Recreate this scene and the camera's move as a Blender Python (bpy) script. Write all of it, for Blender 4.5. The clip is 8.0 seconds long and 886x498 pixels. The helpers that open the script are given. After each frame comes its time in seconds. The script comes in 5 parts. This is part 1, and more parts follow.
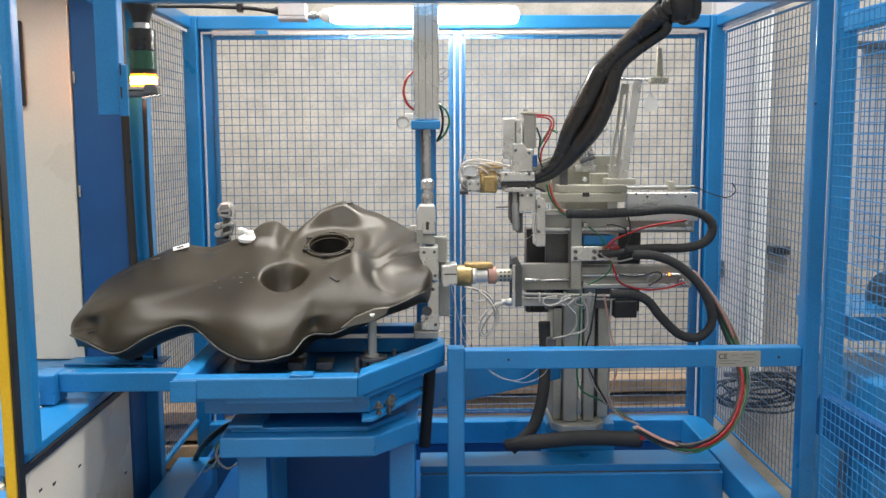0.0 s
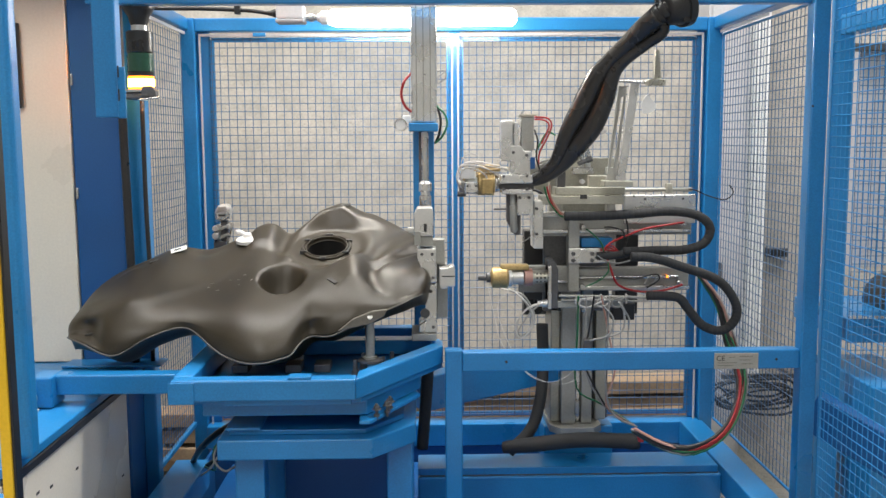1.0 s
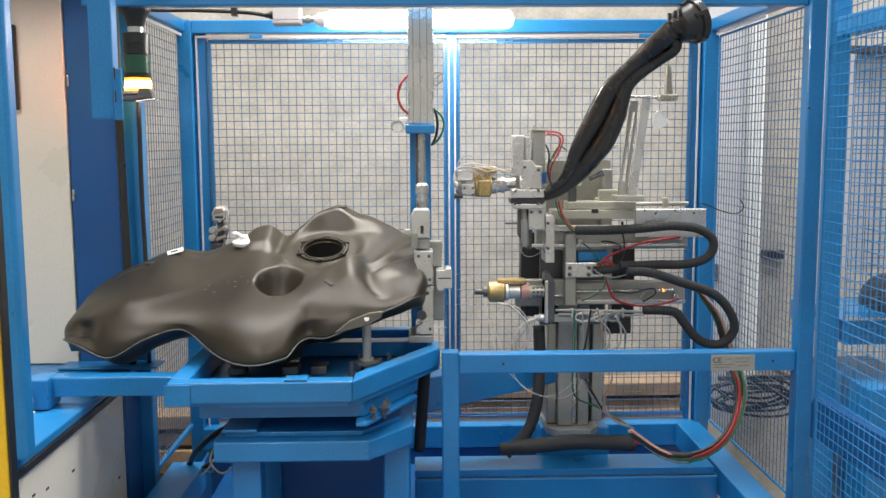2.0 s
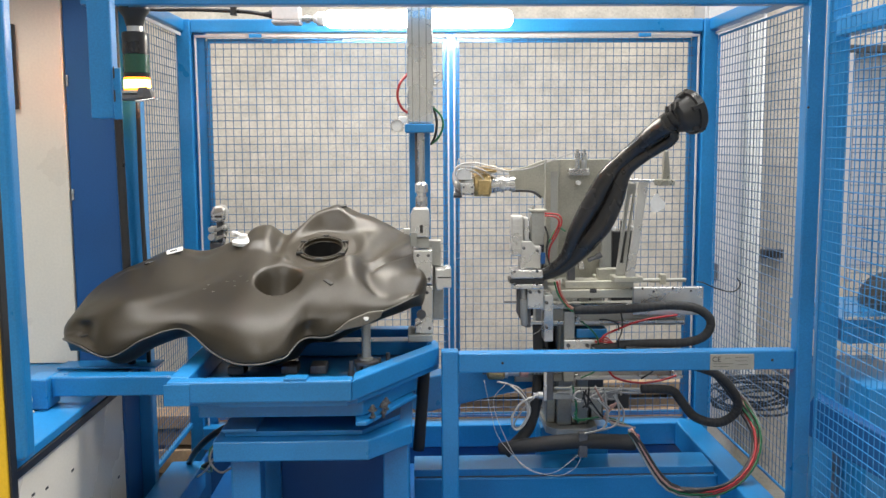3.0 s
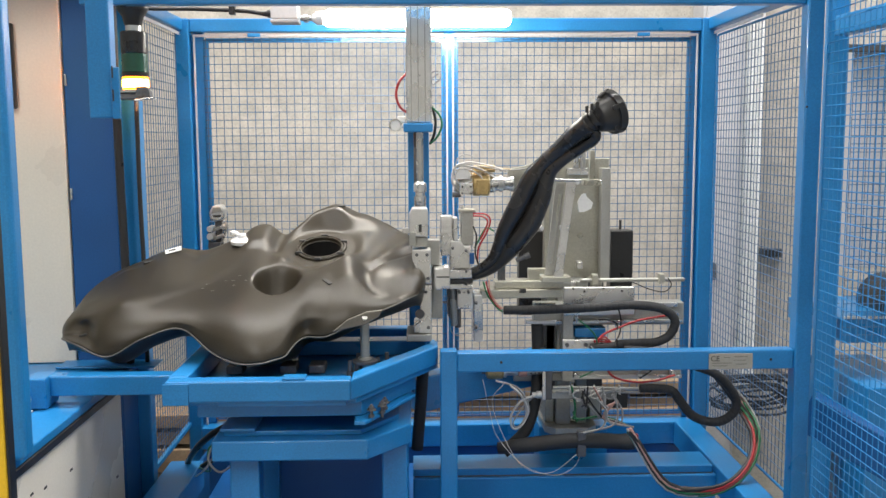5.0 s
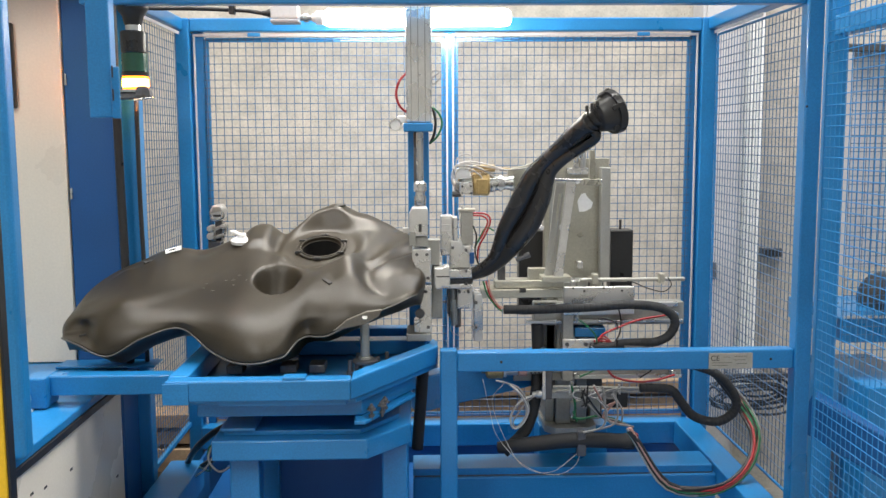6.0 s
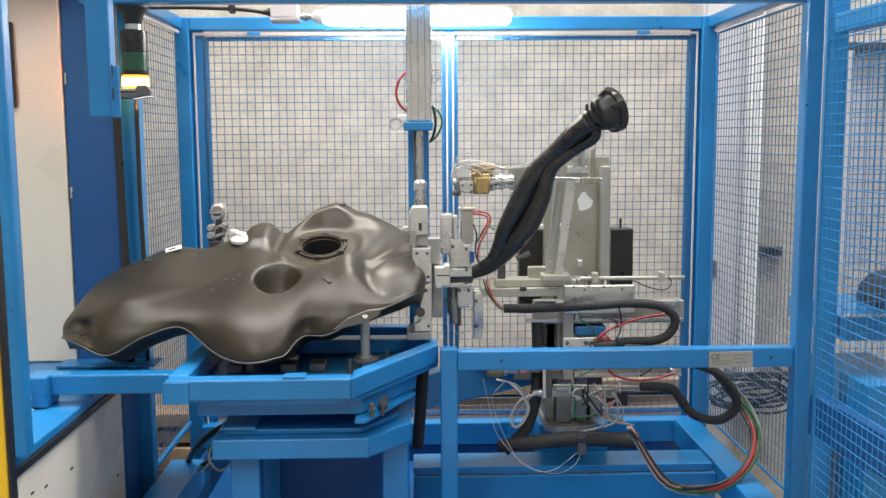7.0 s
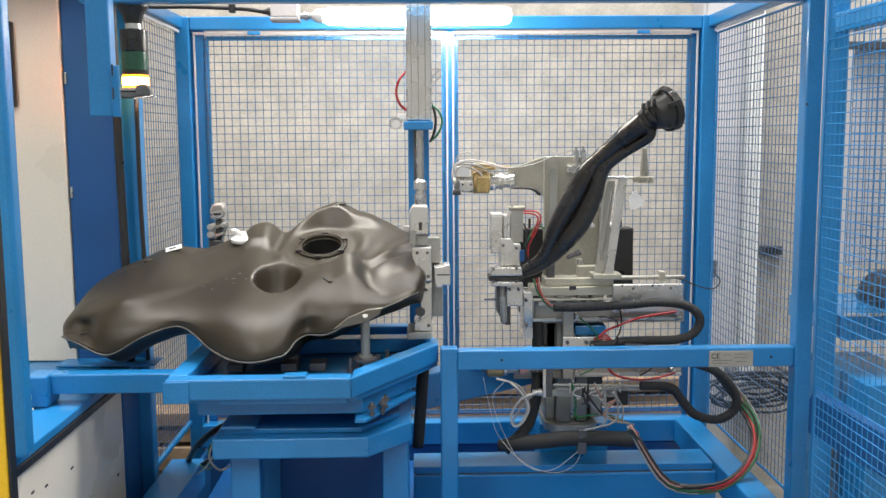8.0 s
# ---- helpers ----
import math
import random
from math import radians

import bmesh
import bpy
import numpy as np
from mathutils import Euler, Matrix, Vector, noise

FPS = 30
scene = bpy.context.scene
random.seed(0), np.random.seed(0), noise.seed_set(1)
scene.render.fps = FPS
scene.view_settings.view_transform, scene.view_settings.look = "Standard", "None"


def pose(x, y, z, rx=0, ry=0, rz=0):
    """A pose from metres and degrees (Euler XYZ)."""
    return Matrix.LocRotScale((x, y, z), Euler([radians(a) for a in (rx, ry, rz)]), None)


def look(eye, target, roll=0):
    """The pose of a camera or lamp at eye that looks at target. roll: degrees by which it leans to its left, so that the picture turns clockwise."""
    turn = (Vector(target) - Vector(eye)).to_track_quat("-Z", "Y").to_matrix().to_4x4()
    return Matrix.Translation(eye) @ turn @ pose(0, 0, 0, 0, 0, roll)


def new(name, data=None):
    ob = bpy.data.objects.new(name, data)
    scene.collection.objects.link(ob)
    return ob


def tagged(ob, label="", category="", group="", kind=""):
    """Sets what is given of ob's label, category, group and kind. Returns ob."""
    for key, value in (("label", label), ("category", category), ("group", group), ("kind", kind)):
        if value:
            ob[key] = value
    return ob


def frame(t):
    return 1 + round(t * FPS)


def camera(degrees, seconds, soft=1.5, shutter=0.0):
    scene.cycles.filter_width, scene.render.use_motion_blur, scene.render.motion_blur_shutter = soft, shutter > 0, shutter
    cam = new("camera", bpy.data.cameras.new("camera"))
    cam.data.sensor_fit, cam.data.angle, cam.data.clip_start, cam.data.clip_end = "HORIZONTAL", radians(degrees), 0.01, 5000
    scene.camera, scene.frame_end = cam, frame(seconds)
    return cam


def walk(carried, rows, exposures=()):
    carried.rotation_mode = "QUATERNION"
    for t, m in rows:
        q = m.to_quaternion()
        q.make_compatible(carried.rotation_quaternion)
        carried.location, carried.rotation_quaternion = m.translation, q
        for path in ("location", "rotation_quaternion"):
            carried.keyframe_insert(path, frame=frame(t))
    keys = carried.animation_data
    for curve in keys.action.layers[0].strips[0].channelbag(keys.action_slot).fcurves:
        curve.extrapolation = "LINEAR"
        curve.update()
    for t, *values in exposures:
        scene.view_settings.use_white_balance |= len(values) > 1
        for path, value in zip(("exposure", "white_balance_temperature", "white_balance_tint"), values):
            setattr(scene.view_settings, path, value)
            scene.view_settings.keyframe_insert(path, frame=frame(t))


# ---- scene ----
# ---- camera and its walk ----
EYE = (0.0, 0.0, 1.55)


def aim(yaw, pitch, roll):
    a, b = radians(yaw), radians(pitch)
    way = Vector((math.sin(a) * math.cos(b), math.cos(a) * math.cos(b), math.sin(b)))
    return look(EYE, Vector(EYE) + way, roll)


cam = camera(51.1, 8.0, soft=1.5)
walk(cam, [(t, aim(yaw, pitch, roll)) for t, yaw, pitch, roll in (
    (0.0, 1.084, -6.807, -0.305), (0.5, 1.118, -6.803, -0.317), (1.0, 1.221, -6.672, -0.313), (1.5, 1.375, -6.542, -0.275),
    (2.2, 1.43, -6.57, -0.29), (3.0, 1.46, -6.602, -0.301), (3.5, 1.475, -6.574, -0.30), (4.0, 1.541, -6.559, -0.30),
    (4.5, 1.54, -6.61, -0.30), (6.0, 1.539, -6.661, -0.30), (6.5, 1.555, -6.714, -0.327), (7.0, 1.529, -6.735, -0.355),
    (7.5, 1.50, -6.74, -0.365), (8.0, 1.52, -6.772, -0.37))],
     exposures=((0.0, 0.02), (1.6, 0.02), (3.0, 0.12), (4.5, 0.07), (6.5, 0.12), (8.0, 0.14)))

# ---- world and lights ----
world = bpy.data.worlds.new("hall_air")
scene.world = world
world.use_nodes = True
world.node_tree.nodes["Background"].inputs[0].default_value = (0.9, 0.95, 1.0, 1)
world.node_tree.nodes["Background"].inputs[1].default_value = 0.15


def area_lamp(name, eye, target, sx, sy, watts, colour=(1, 0.97, 0.92)):
    data = bpy.data.lights.new(name, "AREA")
    data.shape, data.size, data.size_y, data.energy, data.color = "RECTANGLE", sx, sy, watts, colour
    ob = new(name, data)
    ob.matrix_world = look(eye, target)
    return ob


# rows of hall lights under the ceiling
area_lamp("hall_lamp", (-1.7, -1.4, 4.2), (-1.7, -1.4, 0), 1.2, 4.0, 148)
area_lamp("hall_lamp", (1.7, -1.4, 4.2), (1.7, -1.4, 0), 1.2, 4.0, 85)
area_lamp("hall_lamp", (-0.3, 2.55, 4.2), (-0.3, 2.55, 0), 3.4, 0.5, 168)
area_lamp("hall_lamp", (2.0, 2.6, 4.2), (2.0, 2.6, 0), 0.5, 1.6, 58, (0.95, 0.97, 1))


# ---- materials ----
def mat(name, colour, rough=0.5, metal=0.0, spot=0.12, scale=9.0, bump=0.05, fine=160.0, coat=0.0, rough_var=0.12):
    m = bpy.data.materials.new(name)
    m.use_nodes = True
    nt = m.node_tree
    p = nt.nodes["Principled BSDF"]
    geo = nt.nodes.new("ShaderNodeTexCoord")
    big, small = nt.nodes.new("ShaderNodeTexNoise"), nt.nodes.new("ShaderNodeTexNoise")
    big.inputs["Scale"].default_value, big.inputs["Detail"].default_value = scale, 6
    small.inputs["Scale"].default_value, small.inputs["Detail"].default_value = fine, 3
    nt.links.new(geo.outputs["Object"], big.inputs["Vector"])
    nt.links.new(geo.outputs["Object"], small.inputs["Vector"])
    mix = nt.nodes.new("ShaderNodeMix")
    mix.data_type, mix.blend_type = "RGBA", "MULTIPLY"
    mix.inputs[0].default_value = 1.0
    ramp = nt.nodes.new("ShaderNodeMapRange")
    ramp.inputs[1].default_value, ramp.inputs[2].default_value = 0.3, 0.7
    ramp.inputs[3].default_value, ramp.inputs[4].default_value = 1 - spot, 1 + spot
    nt.links.new(big.outputs[0], ramp.inputs[0])
    mix.inputs[6].default_value = (*colour, 1)
    grain, shade = nt.nodes.new("ShaderNodeMapRange"), nt.nodes.new("ShaderNodeMath")
    grain.inputs[1].default_value, grain.inputs[2].default_value = 0.3, 0.7
    grain.inputs[3].default_value, grain.inputs[4].default_value = 1 - 0.7 * spot, 1 + 0.7 * spot
    nt.links.new(small.outputs[0], grain.inputs[0])
    shade.operation = "MULTIPLY"
    nt.links.new(ramp.outputs[0], shade.inputs[0])
    nt.links.new(grain.outputs[0], shade.inputs[1])
    comb = nt.nodes.new("ShaderNodeCombineColor")
    for i in range(3):
        nt.links.new(shade.outputs[0], comb.inputs[i])
    nt.links.new(comb.outputs[0], mix.inputs[7])
    nt.links.new(mix.outputs[2], p.inputs["Base Color"])
    rr = nt.nodes.new("ShaderNodeMapRange")
    rr.inputs[1].default_value, rr.inputs[2].default_value = 0.3, 0.7
    rr.inputs[3].default_value, rr.inputs[4].default_value = max(0.03, rough - rough_var), min(1, rough + rough_var)
    nt.links.new(big.outputs[0], rr.inputs[0])
    nt.links.new(rr.outputs[0], p.inputs["Roughness"])
    p.inputs["Metallic"].default_value = metal
    p.inputs["Coat Weight"].default_value = coat
    if bump:
        bn = nt.nodes.new("ShaderNodeBump")
        bn.inputs["Strength"].default_value, bn.inputs["Distance"].default_value = bump, 0.002
        nt.links.new(small.outputs[0], bn.inputs["Height"])
        nt.links.new(bn.outputs[0], p.inputs["Normal"])
    return m


def glow(name, colour, strength):
    m = bpy.data.materials.new(name)
    m.use_nodes = True
    p = m.node_tree.nodes["Principled BSDF"]
    p.inputs["Base Color"].default_value = (*colour, 1)
    p.inputs["Emission Color"].default_value = (*colour, 1)
    p.inputs["Emission Strength"].default_value = strength
    return m


BLUE = mat("blue_paint", (0.011, 0.185, 0.46), 0.36, 0, 0.15, 5, 0.06, 260, 0.3)
# the pillar's dark blue; also stands in for shade under the table
DARK_BLUE = mat("dark_blue_paint_and_shade", (0.006, 0.080, 0.26), 0.42, 0, 0.12, 4, 0.06, 260, 0.1)
# blue wire darkened in colour to read as backlit
DIM_WIRE = mat("dim_blue_wire", (0.052, 0.118, 0.225), 0.42, 0, 0.15, 12, 0)
ALU = mat("machined_aluminium", (0.66, 0.655, 0.64), 0.29, 0.8, 0.10, 14, 0.05, 300)
ALU_DULL = mat("dull_aluminium", (0.36, 0.36, 0.335), 0.48, 0.5, 0.12, 10, 0.06, 260)
ALU_WARM = mat("old_aluminium", (0.43, 0.42, 0.36), 0.38, 0.7, 0.14, 8, 0.06, 240)
STEEL = mat("polished_steel", (0.58, 0.58, 0.57), 0.24, 0.9, 0.06, 20, 0.02, 300)
STEEL_DARK = mat("dark_steel", (0.12, 0.12, 0.125), 0.45, 0.6, 0.2, 14, 0.05)
BLACK = mat("black_plastic", (0.018, 0.018, 0.019), 0.36, 0, 0.2, 12, 0.1, 200)
FOAM = mat("black_foam_sleeve", (0.022, 0.023, 0.025), 0.72, 0, 0.25, 30, 0.35, 420)
PIPE = mat("black_pipe_plastic", (0.024, 0.023, 0.022), 0.27, 0, 0.2, 10, 0.12, 350)
TANKM = mat("tank_plastic", (0.033, 0.0268, 0.0175), 0.37, 0, 0.22, 7, 0.10, 420, 0, 0.05)
BRASS = mat("brass", (0.47, 0.345, 0.16), 0.42, 0.75, 0.18, 20, 0.05)
WHITE = mat("white_plastic", (0.80, 0.80, 0.79), 0.42, 0, 0.05, 12, 0.03)
PANEL = mat("cream_white_panel", (0.76, 0.70, 0.59), 0.30, 0, 0.05, 3, 0.03)
GREY = mat("grey_panel", (0.48, 0.48, 0.50), 0.6, 0, 0.10, 3, 0.06)
CONCRETE = mat("concrete_wall", (0.435, 0.410, 0.366), 0.85, 0, 0.15, 13, 0.5, 95)
FLOORM = mat("concrete_floor", (0.30, 0.29, 0.27), 0.7, 0, 0.16, 2.5, 0.3, 60)
CEILM = mat("ceiling_paint", (0.62, 0.62, 0.60), 0.8, 0, 0.06, 2, 0.1)
WOOD = mat("raw_wood", (0.30, 0.215, 0.14), 0.75, 0, 0.2, 16, 0.2, 90)
YELLOW = mat("yellow_paint", (0.72, 0.45, 0.02), 0.4, 0, 0.08, 8, 0.04)
RED = mat("red_hose", (0.34, 0.020, 0.024), 0.35, 0, 0.08, 20, 0.02)
GREEN = mat("green_hose", (0.012, 0.13, 0.055), 0.35, 0, 0.08, 20, 0.02)
VOID = mat("deep_shade", (0.006, 0.006, 0.006), 0.95, 0, 0.1, 10, 0)
PINK = mat("pale_wire", (0.42, 0.24, 0.20), 0.4, 0, 0.1, 20, 0.02)
WIRE_W = mat("white_wire", (0.52, 0.51, 0.49), 0.4, 0, 0.1, 20, 0.02)
TAN = mat("tan_wire", (0.46, 0.33, 0.16), 0.45, 0, 0.12, 20, 0.02)
WIRE_G = mat("grey_wire", (0.30, 0.30, 0.29), 0.4, 0, 0.1, 20, 0.02)
TABM = mat("grey_tab", (0.13, 0.118, 0.098), 0.4, 0.2, 0.12, 20, 0.05)
SEAMM = mat("seam_grey", (0.080, 0.077, 0.070), 0.5, 0, 0.15, 20, 0.05)
GREEN_LENS = mat("green_lens", (0.02, 0.07, 0.045), 0.25, 0, 0.1, 10, 0)
# black of the print; also painted shade in holes, slots and gaps
INK_AND_SHADE = mat("black_ink_and_shade", (0.03, 0.03, 0.03), 0.6, 0, 0.1, 10, 0)
PLATE_GREY = mat("rating_plate_grey", (0.36, 0.35, 0.31), 0.45, 0.1, 0.08, 30, 0.03)
TUBE = glow("tube_glow", (1.0, 0.93, 0.82), 72)
AMBER = glow("amber_glow", (1.0, 0.27, 0.02), 120)
AMBER_RIM = glow("amber_rim_glow", (1.0, 0.26, 0.015), 4.0)


def weathered(m, dark, size, amount):
    """Adds dark specks and long smears to a material."""
    nt = m.node_tree
    p = nt.nodes["Principled BSDF"]
    old = p.inputs["Base Color"].links[0].from_socket
    co = nt.nodes.new("ShaderNodeTexCoord")
    vor, nz = nt.nodes.new("ShaderNodeTexVoronoi"), nt.nodes.new("ShaderNodeTexNoise")
    vor.inputs["Scale"].default_value, nz.inputs["Scale"].default_value, nz.inputs["Detail"].default_value = size, size * 0.35, 8
    for n in (vor, nz):
        nt.links.new(co.outputs["Object"], n.inputs["Vector"])
    spot, mask, both = nt.nodes.new("ShaderNodeMapRange"), nt.nodes.new("ShaderNodeMapRange"), nt.nodes.new("ShaderNodeMath")
    spot.inputs[1].default_value, spot.inputs[2].default_value, spot.inputs[3].default_value, spot.inputs[4].default_value = 0.05, 0.30, 1, 0
    mask.inputs[1].default_value, mask.inputs[2].default_value, mask.inputs[3].default_value, mask.inputs[4].default_value = 0.45, 0.68, 0, amount
    both.operation = "MULTIPLY"
    nt.links.new(vor.outputs["Distance"], spot.inputs[0])
    nt.links.new(nz.outputs[0], mask.inputs[0])
    nt.links.new(spot.outputs[0], both.inputs[0])
    nt.links.new(mask.outputs[0], both.inputs[1])
    mix = nt.nodes.new("ShaderNodeMix")
    mix.data_type = "RGBA"
    nt.links.new(both.outputs[0], mix.inputs[0])
    nt.links.new(old, mix.inputs[6])
    mix.inputs[7].default_value = (*dark, 1)
    nt.links.new(mix.outputs[2], p.inputs["Base Color"])


TANKM.node_tree.nodes["Principled BSDF"].inputs["Specular IOR Level"].default_value = 0.37
weathered(CONCRETE, (0.20, 0.185, 0.16), 75, 0.8)
weathered(CONCRETE, (0.55, 0.52, 0.47), 14, 0.35)
weathered(FLOORM, (0.12, 0.115, 0.11), 20, 0.6)
weathered(BLUE, (0.03, 0.20, 0.46), 55, 0.5)
weathered(TANKM, (0.07, 0.062, 0.05), 90, 0.35)


# ---- shaping helpers ----
def thing(name, at, label, category, group="", kind=""):
    ob = new(name)
    ob.empty_display_size = 0.05
    ob.matrix_basis = Matrix.Translation(at)
    return tagged(ob, label, category, group, kind)


def root_place(ob):
    while ob.parent:
        ob = ob.parent
    return ob.matrix_basis.translation


def part(name, bm, material, parent=None, label="", smooth=False):
    """Links a bmesh given in world metres as one mesh under a thing or a part."""
    if parent:
        bmesh.ops.translate(bm, verts=bm.verts, vec=-root_place(parent))
    me = bpy.data.meshes.new(name)
    bm.to_mesh(me)
    bm.free()
    me.materials.append(material)
    if smooth:
        me.shade_smooth()
    ob = new(name, me)
    if parent:
        ob.parent = parent
    return tagged(ob, label)


def single(name, bm, material, label, category, group="", kind="", smooth=False):
    """A thing of one mesh, its origin at the middle of its foot."""
    lo = [min(v.co[i] for v in bm.verts) for i in range(3)]
    hi = [max(v.co[i] for v in bm.verts) for i in range(3)]
    at = Vector(((lo[0] + hi[0]) / 2, (lo[1] + hi[1]) / 2, lo[2]))
    bmesh.ops.translate(bm, verts=bm.verts, vec=-at)
    ob = part(name, bm, material, None, "", smooth)
    ob.matrix_basis = Matrix.Translation(at)
    return tagged(ob, label, category, group, kind)


def join(*bms):
    out = bms[0]
    for b in bms[1:]:
        me = bpy.data.meshes.new("t")
        b.to_mesh(me)
        b.free()
        out.from_mesh(me)
        bpy.data.meshes.remove(me)
    return out


def box(x0, x1, y0, y1, z0, z1, bevel=0.003, seg=2):
    bm = bmesh.new()
    bmesh.ops.create_cube(bm, size=1, matrix=Matrix.LocRotScale(((x0 + x1) / 2, (y0 + y1) / 2, (z0 + z1) / 2), None, (x1 - x0, y1 - y0, z1 - z0)))
    if bevel:
        b = min(bevel, 0.3 * min(x1 - x0, y1 - y0, z1 - z0))
        bmesh.ops.bevel(bm, geom=bm.edges[:], offset=b, segments=seg, affect="EDGES", profile=0.5)
    return bm


def beam(a, b, w, h, bevel=0.003, up=(0, 0, 1)):
    """A square tube from a to b, w wide and h high."""
    a, b = Vector(a), Vector(b)
    d = b - a
    bm = box(-w / 2, w / 2, -h / 2, h / 2, 0, d.length, bevel)
    z = d.normalized()
    x = Vector(up).cross(z)
    x = x.normalized() if x.length > 1e-4 else Vector((1, 0, 0))
    y = z.cross(x)
    m = Matrix((x, y, z)).transposed().to_4x4()
    bmesh.ops.transform(bm, matrix=Matrix.Translation(a) @ m, verts=bm.verts)
    return bm


def prism(pts, z0, z1, bevel=0.003):
    """An upright prism over a plan outline."""
    bm = bmesh.new()
    f = bm.faces.new([bm.verts.new((x, y, z0)) for x, y in pts])
    g = bmesh.ops.extrude_face_region(bm, geom=[f])
    bmesh.ops.translate(bm, vec=(0, 0, z1 - z0), verts=[v for v in g["geom"] if isinstance(v, bmesh.types.BMVert)])
    bmesh.ops.recalc_face_normals(bm, faces=bm.faces)
    if bevel:
        bmesh.ops.bevel(bm, geom=bm.edges[:], offset=bevel, segments=2, affect="EDGES", profile=0.5)
    return bm


def plate(pts, y0, y1, bevel=0.002):
    """A plate that faces the viewer: an outline in x and z, from y0 to y1."""
    bm = prism(pts, y0, y1, bevel)
    for v in bm.verts:
        v.co = Vector((v.co.x, v.co.z, v.co.y))
    bmesh.ops.recalc_face_normals(bm, faces=bm.faces)
    return bm


def turned(profile, a, b, n=20):
    """A turned body: pairs of (share of the way from a to b, radius)."""
    a, b = Vector(a), Vector(b)
    q = (b - a).to_track_quat("Z", "Y").to_matrix()
    bm, rings, length = bmesh.new(), [], (b - a).length
    for s, r in profile:
        rings.append([bm.verts.new(a + q @ Vector((r * math.cos(k * math.tau / n), r * math.sin(k * math.tau / n), s * length))) for k in range(n)])
    for p, q2 in zip(rings, rings[1:]):
        for k in range(n):
            bm.faces.new((p[k], p[(k + 1) % n], q2[(k + 1) % n], q2[k]))
    bm.faces.new(rings[0][::-1])
    bm.faces.new(rings[-1])
    bm.normal_update()
    for f in bm.faces:
        f.smooth = len(f.verts) == 4
    for p in rings:
        for k in range(n):
            e = bm.edges.get((p[k], p[(k + 1) % n]))
            if e and len(e.link_faces) == 2 and e.link_faces[0].normal.angle(e.link_faces[1].normal, 0) > 0.6:
                e.smooth = False
    bm.normal_update()
    return bm


def rod(a, b, r, n=16):
    return turned([(0, r * 0.85), (0.0005 / max(0.001, (Vector(b) - Vector(a)).length) + 0.01, r), (0.99, r), (1, r * 0.85)], a, b, n)


def glide(pts, count):
    """Points at even steps along a smooth curve through pts."""
    p = [Vector(q) for q in pts]
    p = [2 * p[0] - p[1]] + p + [2 * p[-1] - p[-2]]
    fine = []
    for i in range(1, len(p) - 2):
        for k in range(14):
            t = k / 14
            a, b, c, d = p[i - 1:i + 3]
            fine.append(0.5 * ((2 * b) + (c - a) * t + (2 * a - 5 * b + 4 * c - d) * t * t + (3 * b - 3 * c + d - a) * t ** 3))
    fine.append(p[-2])
    at = [0.0]
    for a, b in zip(fine, fine[1:]):
        at.append(at[-1] + (b - a).length)
    out, j = [], 0
    for k in range(count + 1):
        s = at[-1] * k / count
        while j < len(at) - 2 and at[j + 1] < s:
            j += 1
        w = (s - at[j]) / max(1e-9, at[j + 1] - at[j])
        out.append(fine[j].lerp(fine[j + 1], min(1, w)))
    return out


def hose(pts, r, count=24, n=10, radii=None):
    """A round hose along a smooth curve; radii may vary along it."""
    c = glide(pts, count)
    bm, rings = bmesh.new(), []
    side = None
    for i, p in enumerate(c):
        d = (c[min(i + 1, count)] - c[max(i - 1, 0)]).normalized()
        side = d.orthogonal().normalized() if side is None else (side - d * side.dot(d)).normalized()
        other = d.cross(side)
        rr = r if radii is None else float(np.interp(i / count, [q[0] for q in radii], [q[1] for q in radii]))
        rings.append([bm.verts.new(p + rr * (side * math.cos(k * math.tau / n) + other * math.sin(k * math.tau / n))) for k in range(n)])
    for p, q in zip(rings, rings[1:]):
        for k in range(n):
            f = bm.faces.new((p[k], p[(k + 1) % n], q[(k + 1) % n], q[k]))
            f.smooth = True
    bm.faces.new(rings[0][::-1])
    bm.faces.new(rings[-1])
    return bm


def net(corner, u, v, nu, nv, pitch=0.025, r=0.0013, over=0.0):
    """Welded wire mesh: nu by nv cells from a corner along the unit vectors u and v; over is how far the wire ends stand past it."""
    corner, u, v = Vector(corner), Vector(u), Vector(v)
    w = u.cross(v)
    verts, faces = [], []

    def wire(a, b, lift, across):
        base = len(verts)
        for p in (a, b):
            for s, t in ((-1, 0), (0, -1), (1, 0), (0, 1)):
                verts.append(p + across * (s * r) + w * (t * r + lift))
        for k in range(4):
            faces.append((base + k, base + (k + 1) % 4, base + 4 + (k + 1) % 4, base + 4 + k))
    for i in range(nu + 1):
        wire(corner + u * (i * pitch) - v * over, corner + u * (i * pitch) + v * (nv * pitch + over), r * 0.8, u)
    for j in range(nv + 1):
        wire(corner + v * (j * pitch) - u * over, corner + v * (j * pitch) + u * (nu * pitch + over), -r * 0.8, v)
    me = bpy.data.meshes.new("wire_mesh")
    me.from_pydata([tuple(p) for p in verts], [], faces)
    bm = bmesh.new()
    bm.from_mesh(me)
    bpy.data.meshes.remove(me)
    return bm


